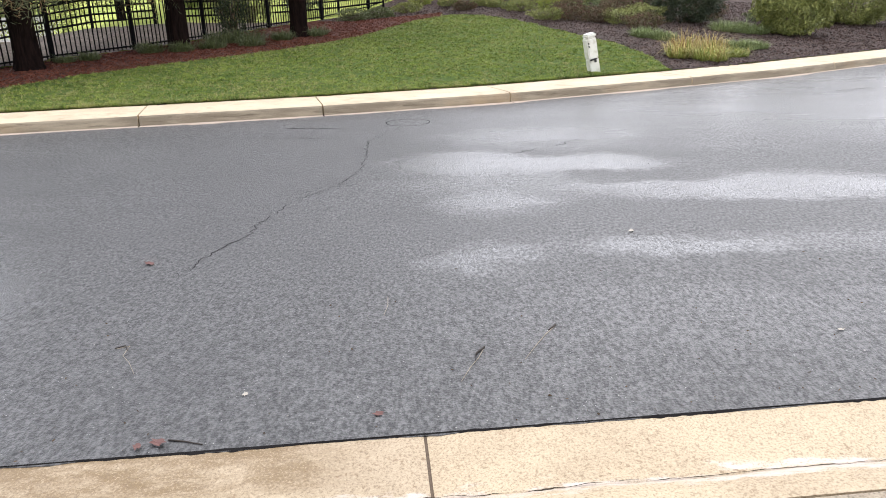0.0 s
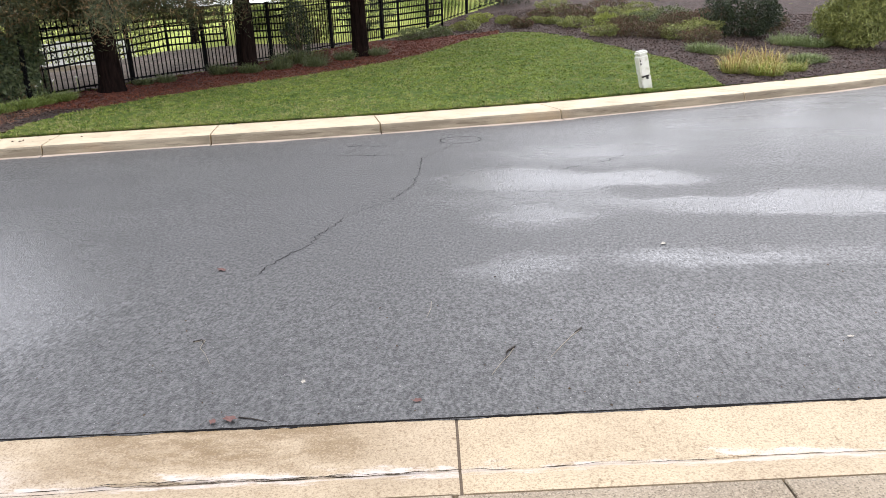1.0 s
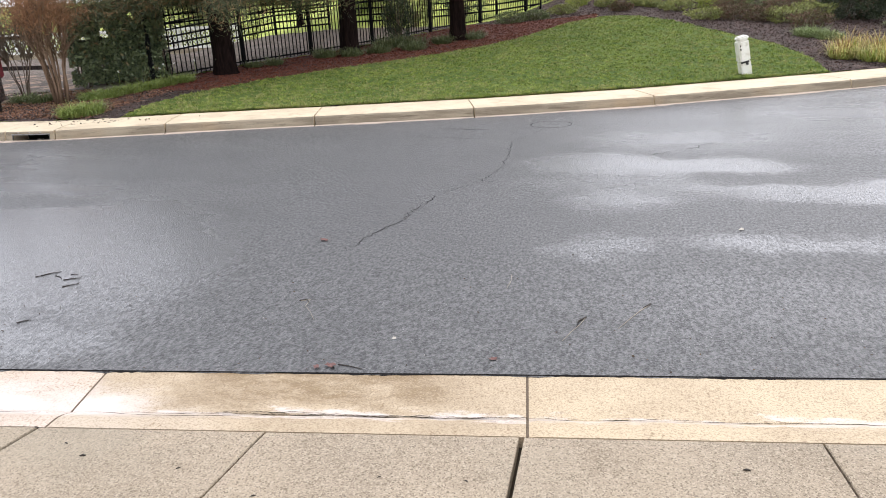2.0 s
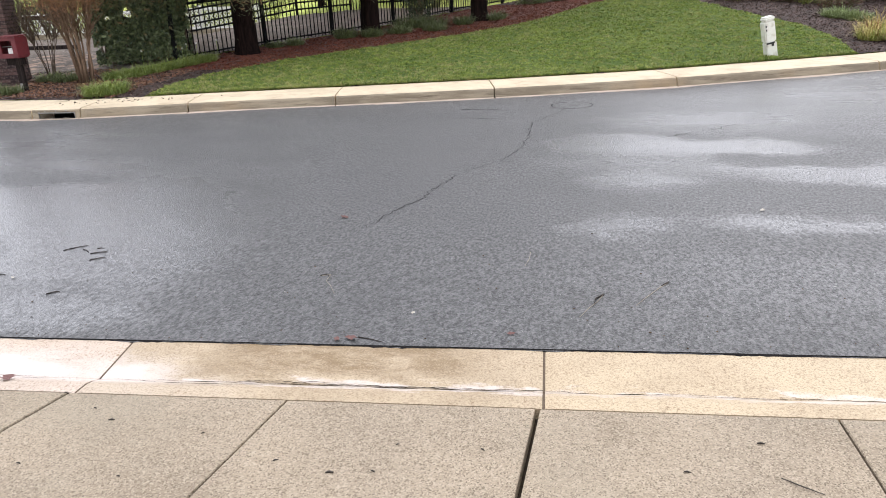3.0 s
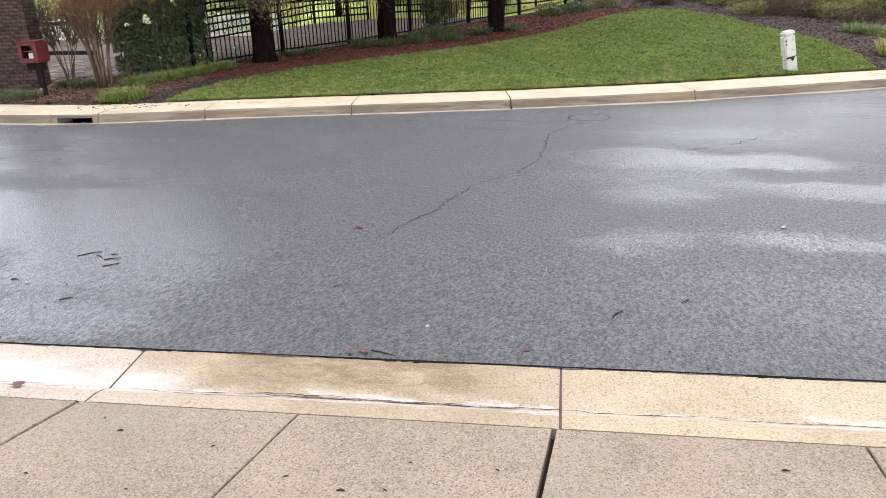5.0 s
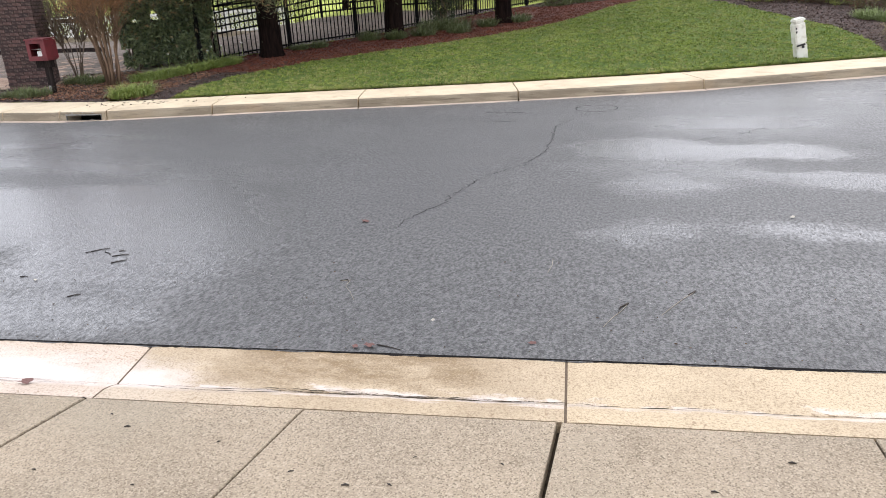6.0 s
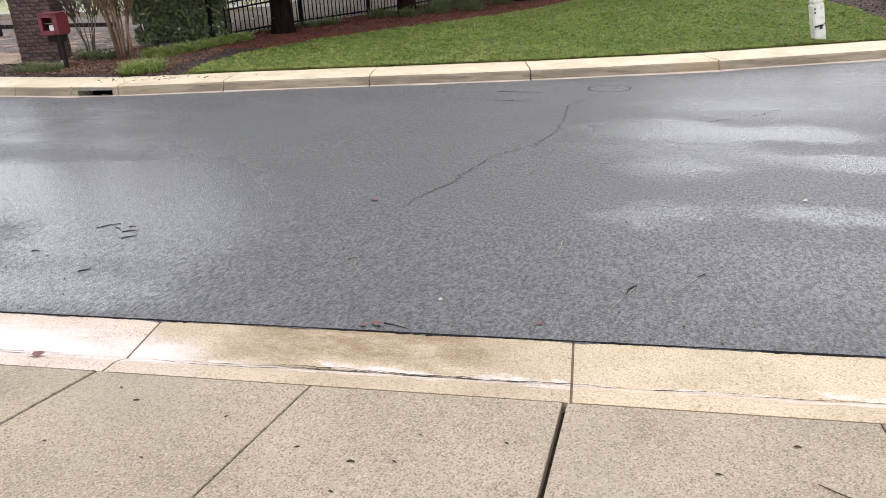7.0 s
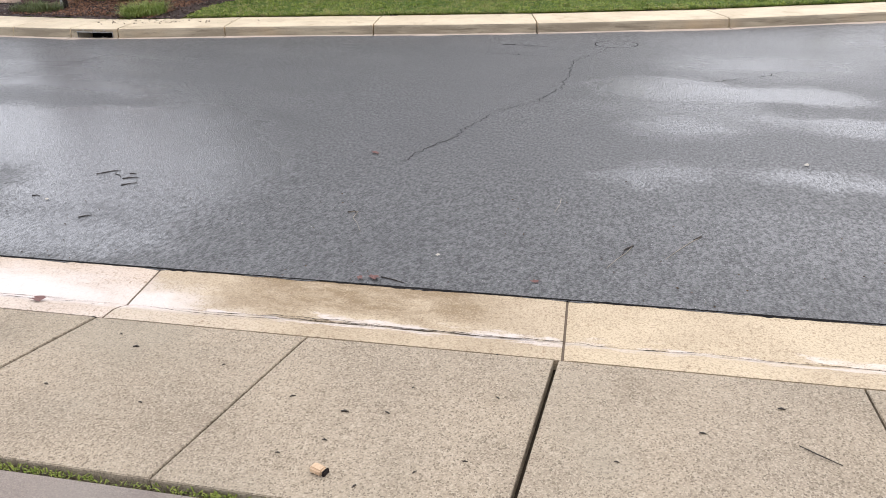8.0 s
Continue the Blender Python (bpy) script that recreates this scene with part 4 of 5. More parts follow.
# ---- conifers by the fence ----
def conifer(at, girth, crown_base, height, spread, seed, label):
    r = np.random.default_rng(seed)
    t = thing("conifer_tree", at, label, "tree", "trees along the fence")
    pieces_v, pieces_f = [], []
    sides, levels = 18, [(-0.15, 1.45), (0.0, 1.34), (0.12, 1.18), (0.3, 1.08), (0.7, 1.02), (1.5, 0.98), (3, 0.85), (6, 0.62), (height, 0.1)]
    ph = r.uniform(0, 9)
    for z, k in levels:
        for i in range(sides):
            a = 2 * math.pi * i / sides
            rr = girth / 2 * k * (1 + 0.10 * math.sin(4 * a + ph) + 0.06 * math.sin(9 * a + ph + z))
            pieces_v.append((rr * math.cos(a) + 0.02 * z * 0.2, rr * math.sin(a), z))
    for j in range(len(levels) - 1):
        for i in range(sides):
            n = (i + 1) % sides
            pieces_f.append((j * sides + i, j * sides + n, (j + 1) * sides + n, (j + 1) * sides + i))
    part("trunk", mesh_of("trunk", pieces_v, pieces_f, BARK, True), None, t, "dark furrowed trunk flaring at the base")
    limbs, tufts = [], []
    z = crown_base
    while z < height - 0.3:
        reach = (1.55 if z < crown_base + 0.7 else 1.0) * spread * (1 - (z - crown_base) / (height - crown_base)) ** 0.7 + 0.25
        for k in range(9 if z < 3.6 else 5):
            a = r.uniform(0, 2 * math.pi)
            ln = reach * r.uniform(0.6, 1.1)
            d = Vector((math.cos(a), math.sin(a), 0))
            p0 = Vector((0, 0, z + r.uniform(-0.15, 0.15)))
            p1 = p0 + d * ln * 0.5 + Vector((0, 0, 0.10 * ln))
            p2 = p0 + d * ln + Vector((0, 0, -0.07 * ln))
            limbs.append(tube([p0, p1, p2], [0.035 + 0.01 * ln, 0.025, 0.006], 5))
            m = int((1000 if z < 3.0 else 140) * ln)
            q = r.uniform(0.15, 1.05, m)[:, None]
            pa, pb, pc = np.array(p0), np.array(p1), np.array(p2)
            c = (1 - q) ** 2 * pa + 2 * q * (1 - q) * pb + q * q * pc
            c = c + r.normal(0, 1, (m, 3)) * np.array([0.20, 0.20, 0.12]) * (0.5 + q)
            c[:, 2] -= np.abs(r.normal(0, 0.16, m))
            tufts.append(c)
        z += 0.28
    v, f = joined(limbs)
    tagged(part("limbs", mesh_of("limbs", v, f, BARK), None, t), kind="stuff")
    v, f = leaves(np.concatenate(tufts), 0.12, 0.015, 0.4, 0.0, r)
    tagged(part("crown", mesh_of("crown", v, f, NEEDLE), None, t, "drooping dark needle sprays with brown tips"), kind="stuff")
    return t


def on_land(x, y, lift=0.0):
    return (x, y, float(land(x, y)) + lift)


conifer(on_land(-8.30, 14.25), 0.44, 1.80, 11.0, 1.6, 31, "dark-barked conifer with a flared foot in red mulch")
conifer(on_land(-11.9, 16.6), 0.28, 2.45, 3.6, 1.5, 34, "dark conifer standing behind the clipped hedge")
conifer(on_land(-6.54, 17.50), 0.40, 2.3, 10.5, 1.8, 32, "dark-barked conifer beside the iron fence")
conifer(on_land(-4.25, 20.15), 0.44, 2.6, 11.5, 2.1, 33, "dark-barked conifer with a shrubby foot by the fence")


# ---- hedge ----
def hedge():
    r = np.random.default_rng(41)
    t = thing("hedge", (0, 0, 0), "clipped dark green hedge with a browned top and bare feet", "hedge")
    a, b = np.array([-10.72, 12.36]), np.array([-9.15, 13.45])
    way = (b - a) / np.linalg.norm(b - a)
    side = np.array([-way[1], way[0]])
    ln = np.linalg.norm(b - a)
    n = 34000
    u, w = r.uniform(0, ln, n), r.uniform(-0.05, 0.85, n)
    h = r.uniform(0.06, 1.5, n)
    shell = r.uniform(0, 1, n) < 0.7
    w = np.where(shell & (r.uniform(0, 1, n) < 0.6), r.normal(0, 0.05, n), w)
    bulge = np.array([noise.noise((q * 2.2, z * 2.2, 0)) for q, z in zip(u, h)]) * 0.12
    xy = a + u[:, None] * way + (w - bulge)[:, None] * side
    hole = np.array([noise.noise((q * 3.5, z * 3.5, 7)) for q, z in zip(u, h)])
    keep_ = (hole > -0.42) & (h > 0.06 + 0.22 * r.uniform(0, 1, n))
    pts_ = np.stack([xy[:, 0], xy[:, 1], land(xy[:, 0], xy[:, 1]) + h], 1)[keep_]
    v, f = leaves(pts_, 0.085, 0.05, 0.1, 0, r)
    tagged(part("foliage", mesh_of("foliage", v, f, HEDGE_LEAF), None, t, "glossy dark leaves"), kind="stuff")
    m = 4200
    u, w = r.uniform(0, ln, m), r.uniform(-0.1, 0.85, m)
    xy = a + u[:, None] * way + w[:, None] * side
    h = 1.47 + np.abs(r.normal(0, 0.06, m))
    v, f = leaves(np.stack([xy[:, 0], xy[:, 1], land(xy[:, 0], xy[:, 1]) + h], 1), 0.08, 0.03, -0.4, 0, r)
    tagged(part("browned_top", mesh_of("browned_top", v, f, HEDGE_TOP), None, t, "brown clipped top growth"), kind="stuff")
    stems = []
    for k in range(34):
        u, w = r.uniform(0, ln), r.uniform(0.1, 0.7)
        p = a + u * way + w * side
        g = float(land(p[0], p[1]))
        q = r.normal(0, 0.12, 2)
        stems.append(tube([(p[0], p[1], g - 0.03), (p[0] + q[0] * 0.4, p[1] + q[1] * 0.4, g + 0.4), (p[0] + q[0], p[1] + q[1], g + 1.0)], [0.022, 0.016, 0.007], 5))
    v, f = joined(stems)
    tagged(part("stem_growth", mesh_of("stem_growth", v, f, GREY_TWIG), None, t), kind="stuff")


hedge()


# ---- many-stemmed small trees ----
def stemmed_tree(at, count, lean, height, girth, material, seed, label, twigs=None, twig_z=1.5, n_twig=0, stem_r=0.034):
    r = np.random.default_rng(seed)
    t = thing("multi_stem_tree", at, label, "tree")
    tips = []
    for k in range(count):
        a = 2 * math.pi * k / count + r.uniform(-0.4, 0.4)
        le = lean * r.uniform(0.35, 1.1)
        d = Vector((math.cos(a), math.sin(a), 0))
        p = [d * girth * 0.9 + Vector((0, 0, -0.04))]
        h = height * r.uniform(0.8, 1.1)
        for q in (0.2, 0.45, 0.7, 1.0):
            p.append(d * (girth + le * h * q ** 1.3) + Vector((r.normal(0, 0.02), r.normal(0, 0.02), h * q)))
        v, f = tube(p, [stem_r, stem_r * 0.85, stem_r * 0.7, stem_r * 0.5, stem_r * 0.2], 7)
        part("stem", mesh_of("stem", v, f, material, True), None, t)
        tips.append((p, d))
    if twigs:
        pieces, cl = [], []
        for p, d in tips:
            for k in range(30):
                q = r.uniform(0.55, 1.0)
                i = min(int(q * 4), 3)
                s = Vector(p[i]).lerp(Vector(p[i + 1]), q * 4 - i if q < 1 else 1)
                w = Vector((r.normal(0, 0.4), r.normal(0, 0.4), abs(r.normal(0.9, 0.3)))).normalized()
                e = s + w * r.uniform(0.25, 0.6)
                pieces.append(tube([s, s.lerp(e, 0.5) + Vector((r.normal(0, 0.03), r.normal(0, 0.03), 0)), e], [0.009, 0.006, 0.003], 4))
                if e.z > twig_z:
                    cl.append(np.array(e) + r.normal(0, 0.10, (n_twig, 3)))
        v, f = joined(pieces)
        tagged(part("twig_growth", mesh_of("twig_growth", v, f, material), None, t), kind="stuff")
        if cl:
            v, f = leaves(np.concatenate(cl), 0.10, 0.009, -0.7, 0, r)
            tagged(part("dry_tip_growth", mesh_of("dry_tip_growth", v, f, twigs), None, t, "dry orange-brown twig tips"), kind="stuff")
    return t


stemmed_tree(on_land(-9.92, 10.98), 15, 0.22, 1.75, 0.11, SMOOTH_BARK, 51, "smooth tan many-stemmed tree with dry orange tips", ORANGE_TWIG, 1.42, 34, 0.025)
stemmed_tree(on_land(-11.25, 11.6), 9, 0.36, 1.5, 0.06, GREY_TWIG, 52, "bare grey many-stemmed shrub beside a pillar", HEATH, 0.6, 1, 0.011)


# ---- strap-leaved clumps and low shrubs ----
def grass_clump(at, radius, height, count, material, seed, label, group="", extra=None, extra_n=0):
    r = np.random.default_rng(seed)
    t = thing("grass_clump", at, label, "plant", group)

    def ring(n, mat_, h, name):
        a = r.uniform(0, 2 * math.pi, n)
        d = np.sqrt(r.uniform(0, 1, n)) * radius
        x, y = d * np.cos(a), d * np.sin(a)
        z = land(at[0] + x, at[1] + y) - at[2]
        v, f = blades(np.stack([x, y, z], 1), h, 0.009, 0.5 + 0.9 * radius, 1.3, r, a + r.normal(0, 0.6, n))
        tagged(part(name, mesh_of(name, v, f, mat_), None, t), kind="stuff")

    ring(count, material, height, "leaves")
    if extra:
        ring(extra_n, extra, height * 1.5, "dry_leaves")
    return t


def shrub(at, rx, ry, h, count, leaf, material, seed, label, stems=True, flat=0.0, up=0.0):
    r = np.random.default_rng(seed)
    t = thing("shrub", at, label, "shrub")
    d = r.normal(size=(count, 3))
    d /= np.linalg.norm(d, axis=1)[:, None]
    k = r.uniform(0.55, 1.0, count) ** 0.6
    lump = 1 + 0.55 * np.array([noise.noise((q[0] * 1.8 + seed, q[1] * 1.8, q[2] * 1.8)) for q in d])
    p = d * (k * lump)[:, None] * np.array([rx, ry, h * 0.55]) + np.array([0, 0, h * 0.48])
    p = p[p[:, 2] > 0.02]
    v, f = leaves(p, leaf, leaf * (0.38 if leaf < 0.12 else 0.2), -up, flat, r)
    tagged(part("foliage", mesh_of("foliage", v, f, material), None, t), kind="stuff")
    pieces = []
    for i in range(14):
        e = Vector((r.normal(0, 0.45) * rx, r.normal(0, 0.45) * ry, h * r.uniform(0.5, 0.85)))
        pieces.append(tube([(e.x * 0.1, e.y * 0.1, -0.05), e * 0.5, e], [0.016, 0.011, 0.004], 5))
    v, f = joined(pieces)
    tagged(part("stem_growth", mesh_of("stem_growth", v, f, GREY_TWIG), None, t), kind="stuff")
    return t


FRESH_SPOTS = [(-8.55, 9.95, 0.24, 0.30), (-8.72, 9.80, 0.22, 0.26), (-9.35, 11.62, 0.28, 0.22), (-9.2, 12.0, 0.28, 0.23), (-9.05, 12.4, 0.28, 0.22), (-8.92, 12.8, 0.26, 0.2),
               (-8.75, 13.2, 0.25, 0.24), (-9.55, 11.40, 0.25, 0.22)]
for i, (x, y, rad, h) in enumerate(FRESH_SPOTS):
    grass_clump(on_land(x, y), rad, h, 900, FRESH, 60 + i, "fresh green strap-leaved clump in the mulch", "strap-leaved clumps")
DULL_SPOTS = [(-10.85, 9.98, 0.3, 0.2), (-11.25, 10.02, 0.3, 0.2), (-10.55, 11.2, 0.25, 0.22), (-11.0, 11.25, 0.25, 0.22), (-6.95, 16.8, 0.28, 0.36), (-6.3, 16.95, 0.26, 0.32), (-5.8, 17.6, 0.3, 0.34),
              (-5.0, 18.1, 0.3, 0.3), (-5.35, 19.0, 0.4, 0.5), (-4.55, 19.4, 0.25, 0.35), (-3.85, 20.3, 0.3, 0.36), (-7.75, 15.55, 0.2, 0.22), (-8.1, 15.2, 0.2, 0.2), (-5.9, 18.9, 0.4, 0.5)]
for i, (x, y, rad, h) in enumerate(DULL_SPOTS):
    grass_clump(on_land(x, y), rad, h, 600, DULL, 80 + i, "dull green strap-leaved clump by the fence", "clumps along the fence")
# straw-coloured clump group at the lawn's end
for i, (x, y, rad, h, n, k) in enumerate([(4.55, 15.55, 0.24, 0.34, 420, 160), (5.12, 15.35, 0.34, 0.34, 800, 170), (5.82, 15.95, 0.30, 0.24, 900, 20), (4.85, 16.2, 0.24, 0.42, 140, 220), (5.45, 16.35, 0.26, 0.42, 120, 240)]):
    grass_clump(on_land(x, y), rad, h, n, LIME, 100 + i, "lime and straw-coloured ornamental grass clump", "grass clumps beside the kerb", STRAW, k)
shrub(on_land(6.55, 22.0), 1.05, 0.9, 1.5, 9000, 0.09, SHADE_LEAF, 121, "dense dark evergreen shrub on the slope")
shrub(on_land(8.75, 20.1), 0.95, 0.85, 1.35, 13000, 0.14, OLIVE, 122, "bushy olive-green shrub on the dark mulch", up=0.7)
shrub(on_land(12.0, 23.2), 1.2, 0.9, 1.5, 13000, 0.14, OLIVE, 123, "bushy olive-yellow shrub on the slope", up=0.7)
shrub(on_land(10.6, 23.6), 0.7, 0.6, 0.9, 3000, 0.09, HEATH, 124, "brownish twiggy shrub on the slope", up=0.5)
for i, (x, y, rad, h) in enumerate([(7.3, 20.4, 0.5, 0.42), (7.75, 20.1, 0.4, 0.36), (4.6, 18.6, 0.35, 0.3), (4.9, 18.2, 0.3, 0.26), (6.4, 17.1, 0.35, 0.26), (6.75, 17.3, 0.3, 0.22)]):
    grass_clump(on_land(x, y), rad, h, 1000, SOFT, 130 + i, "soft grey-green tufted plant on dark mulch", "tufted plants on the slope")
HEATHS = [(2.5, 21.4, 0.5, 0.34), (3.3, 21.5, 0.55, 0.4), (3.95, 21.2, 0.5, 0.4), (4.5, 20.9, 0.6, 0.46), (4.95, 20.2, 0.5, 0.4), (3.0, 22.3, 0.4, 0.3), (5.3, 21.6, 0.5, 0.5), (4.5, 22.6, 0.45, 0.45)]
for i, (x, y, rad, h) in enumerate(HEATHS):
    shrub(on_land(x, y), rad, rad * 0.8, h, 1500, 0.07, HEATH if i % 3 else OLIVE, 140 + i, "low brown heath-like shrub on the slope", up=0.4)
for i, (x, y, rad, h, mt) in enumerate([(2.9, 24.3, 0.4, 0.4, LIME), (1.2, 24.8, 0.35, 0.25, OLIVE), (1.7, 24.4, 0.3, 0.22, DULL), (0.7, 25.2, 0.3, 0.22, OLIVE), (-0.3, 25.8, 0.4, 0.3, OLIVE), (-1.7, 25.2, 0.5, 0.35, OLIVE),
                                    (-2.5, 24.2, 0.5, 0.35, DULL), (-3.3, 23.9, 0.5, 0.4, DULL), (-1.3, 27.6, 0.4, 0.35, LIME), (4.0, 25.5, 0.5, 0.4, LIME), (2.0, 27.0, 0.6, 0.45, HEATH), (6.0, 25.0, 0.6, 0.5, HEATH)]):
    shrub(on_land(x, y), rad, rad * 0.8, h, 1100, 0.08, mt, 160 + i, "small ground-cover shrub on dark mulch", up=0.5)
SLOPE = [(0.2, 24.0, 0.35, 0.3), (1.9, 23.6, 0.5, 0.35), (3.4, 23.4, 0.55, 0.4), (4.0, 24.2, 0.6, 0.45), (2.3, 25.6, 0.6, 0.4), (3.2, 26.2, 0.6, 0.45), (5.0, 23.8, 0.6, 0.5), (5.2, 26.0, 0.7, 0.5), (0.9, 26.6, 0.5, 0.35),
         (4.4, 27.6, 0.7, 0.5), (7.6, 23.2, 0.6, 0.5), (9.2, 23.0, 0.6, 0.45), (6.9, 26.4, 0.7, 0.5), (1.4, 28.6, 0.7, 0.5), (3.6, 29.4, 0.8, 0.5)]
for i, (x, y, rad, h) in enumerate(SLOPE):
    shrub(on_land(x, y), rad, rad * 0.8, h, 1200, 0.08, [HEATH, OLIVE, HEATH, DULL][i % 4], 260 + i, "low brownish green shrub scattered over the slope", up=0.4)
# shade shrubs between the fence and the trees, and growth behind it
shrub(on_land(-6.0, 20.1), 0.45, 0.4, 1.5, 2600, 0.08, SHADE_LEAF, 180, "dark upright shrub against the iron fence")
for i, (x, y, rad, h) in enumerate([(-6.6, 24.0, 0.9, 1.4), (-5.4, 26.5, 1.0, 1.6), (-3.4, 30.5, 1.2, 1.4), (-8.2, 26.3, 0.8, 1.3), (-0.5, 32.0, 1.4, 1.3), (-9.6, 27.2, 0.6, 0.8)]):
    shrub(on_land(x, y), rad, rad * 0.8, h, 3200, 0.12, [OLIVE, SHADE_LEAF, MEADOW_LEAF][i % 3], 190 + i, "loose green shrub behind the iron fence", up=0.3)
for i, (x, y, hh) in enumerate([(-11.6, 26.0, 3.6), (-8.9, 23.6, 4.5), (-3.0, 36.0, 8.0)]):
    conifer(on_land(x, y), 0.22, 2.4, hh, 1.6, 200 + i, "slim dark tree on the grassy hill")
for i, (x, y) in enumerate([(-18, 27.5), (-22, 28), (-26, 26.5), (-15.0, 26.5), (-30, 25)]):
    shrub(on_land(x, y), 1.8, 1.2, 2.4, 5000, 0.16, [SHADE_LEAF, OLIVE][i % 2], 210 + i, "large dark shrub behind the lattice", up=0.2)

# white flowers by the hedge
for i, (x, y) in enumerate([(-9.0, 13.35), (-9.15, 13.2), (-8.75, 13.75), (-8.85, 12.6), (-9.6, 12.3)]):
    r = np.random.default_rng(230 + i)
    t = thing("white_flower", on_land(x, y), "small white flower in the strap leaves", "flower", "white flowers")
    v, f = tube([(0, 0, 0), (0.01, 0, 0.2), (0.0, 0.02, 0.36)], [0.004, 0.004, 0.003], 5)
    part("stalk", mesh_of("stalk", v, f, FRESH), None, t)
    v, f = leaves(np.array([0, 0.02, 0.37]) + r.normal(0, 0.010, (18, 3)), 0.022, 0.015, 0, 0.3, r)
    part("bloom", mesh_of("bloom", v, f, WHITE_PAINT), None, t)


# ---- utility pedestal on the lawn ----
def pedestal():
    t = thing("utility_pedestal", on_land(2.47, 13.62), "weathered white plastic utility pedestal leaning on the lawn", "utility box", turn=18)
    t.matrix_world = pose(*on_land(2.47, 13.62), 2, -13, 20)
    base = part("base", box_bm((-0.095, -0.08, -0.1), (0.095, 0.08, 0.25), 0.012), WHITE_PLASTIC, t)
    bm = box_bm((-0.105, -0.095, 0.255), (0.09, 0.085, 0.63), 0.02)
    cover = part("cover", bm, WHITE_PLASTIC, t)
    part("cap", box_bm((-0.095, -0.1, 0.632), (0.1, 0.09, 0.70), 0.022), WHITE_PLASTIC, t, "rounded white cap")
    part("band", box_bm((-0.1, -0.102, 0.235), (0.05, -0.082, 0.262), 0.004), BLACK_MARK, base, "black clasp")
    part("latch", box_bm((-0.01, -0.104, 0.19), (0.03, -0.082, 0.236), 0.004), BLACK_MARK, base, "black latch")
    for z in (0.47, 0.53):
        part("mark", box_bm((-0.092, -0.099, z), (-0.068, -0.0945, z + 0.035), 0.001), BLACK_MARK, cover, "small black mark")


pedestal()


# ---- red box on a post ----
def street_box():
    at = on_land(-10.70, 10.27)
    t = thing("flyer_box", at, "maroon box with an open front on a dark post", "box", turn=6)
    for nm, lo, hi in (("back_panel", (-0.17, 0.16, 0.62), (0.17, 0.10, 0.95)), ("floor_panel", (-0.17, -0.17, 0.60), (0.17, 0.10, 0.62)),
                       ("side_panel", (-0.19, -0.17, 0.60), (-0.17, 0.10, 0.96)), ("side_panel", (0.17, -0.17, 0.60), (0.19, 0.10, 0.96))):
        part(nm, box_bm(lo, hi, 0.004), MAROON, t)
    part("lid", prism(bmesh.new(), [(-0.2, -0.2), (0.2, -0.2), (0.2, 0.12), (-0.2, 0.12)], lambda x, y: 0.962 + 0.03 * (y + 0.2), lambda x, y: 0.982 + 0.03 * (y + 0.2), 0.004), MAROON, t, "sloping maroon lid")
    for lo, hi in (((-0.17, -0.185, 0.60), (0.17, -0.165, 0.68)), ((-0.17, -0.185, 0.90), (0.17, -0.165, 0.96)), ((-0.19, -0.185, 0.60), (-0.12, -0.165, 0.96)), ((0.10, -0.185, 0.60), (0.19, -0.165, 0.96))):
        part("front_frame", box_bm(lo, hi, 0.004), MAROON, t)
    part("shelf", box_bm((-0.16, -0.10, 0.79), (0.16, 0.08, 0.80), 0.002), STEEL, t)
    part("paper", box_bm((-0.10, -0.12, 0.625), (0.08, 0.07, 0.645), 0.003), PAPER, t, "white folded paper")
    part("paper", box_bm((-0.04, -0.13, 0.65), (0.07, -0.02, 0.77), 0.008), PAPER, t, "white folded paper")
    stand = part("post", box_bm((-0.045, -0.03, -0.1), (0.055, 0.06, 0.60), 0.006), DARK_WOOD, t, "dark wooden post")
    part("brace", box_bm((-0.19, -0.04, 0.47), (0.12, 0.07, 0.598), 0.006), DARK_WOOD, t)
    part("bracket", box_bm((-0.03, -0.040, -0.05), (0.02, -0.031, 0.14), 0.003), STEEL, stand, "pale steel foot bracket")


street_box()


# ---- brick pillar ----
def pillar():
    at = on_land(-11.75, 10.95)
    t = thing("brick_pillar", at, "square pillar of dark red-brown brick", "pillar", turn=26)
    half, course, courses = 0.36, 0.066, 32
    part("core", box_bm((-half + 0.012, -half + 0.012, -0.15), (half - 0.012, half - 0.012, course * courses)), MORTAR, t, "grey mortar")
    ln = (2 * half - 0.08) / 4
    br = box_bm((-ln / 2 + 0.005, -0.05, 0.004), (ln / 2 - 0.005, 0.05, course - 0.006), 0.004)
    me = bm_mesh("brick", br, BRICK)
    r = np.random.default_rng(5)
    rest_v, rest_f = [], []
    for c in range(courses):
        for side in range(4):
            for k in range(4):
                u = -half + ln * (k + 0.5) + (0.08 if c % 2 else 0.0)
                at_ = pose(0, 0, 0, 0, 0, 90 * side) @ pose(u, -half + 0.05 + r.uniform(-0.008, 0.004), c * course, 0, 0, r.uniform(-1, 1))
                if side < 2:
                    part("brick", me, None, t).matrix_local = at_
                else:
                    n0 = len(rest_v)
                    rest_v.extend(at_ @ q.co for q in me.vertices)
                    rest_f.extend(tuple(i + n0 for i in p.vertices) for p in me.polygons)
    tagged(part("brick_rest", mesh_of("brick_rest", rest_v, rest_f, BRICK), None, t), kind="stuff")
    part("cap", box_bm((-half - 0.05, -half - 0.05, course * courses), (half + 0.05, half + 0.05, course * courses + 0.09), 0.012), KERB_CONC, t, "pale concrete cap")


pillar()

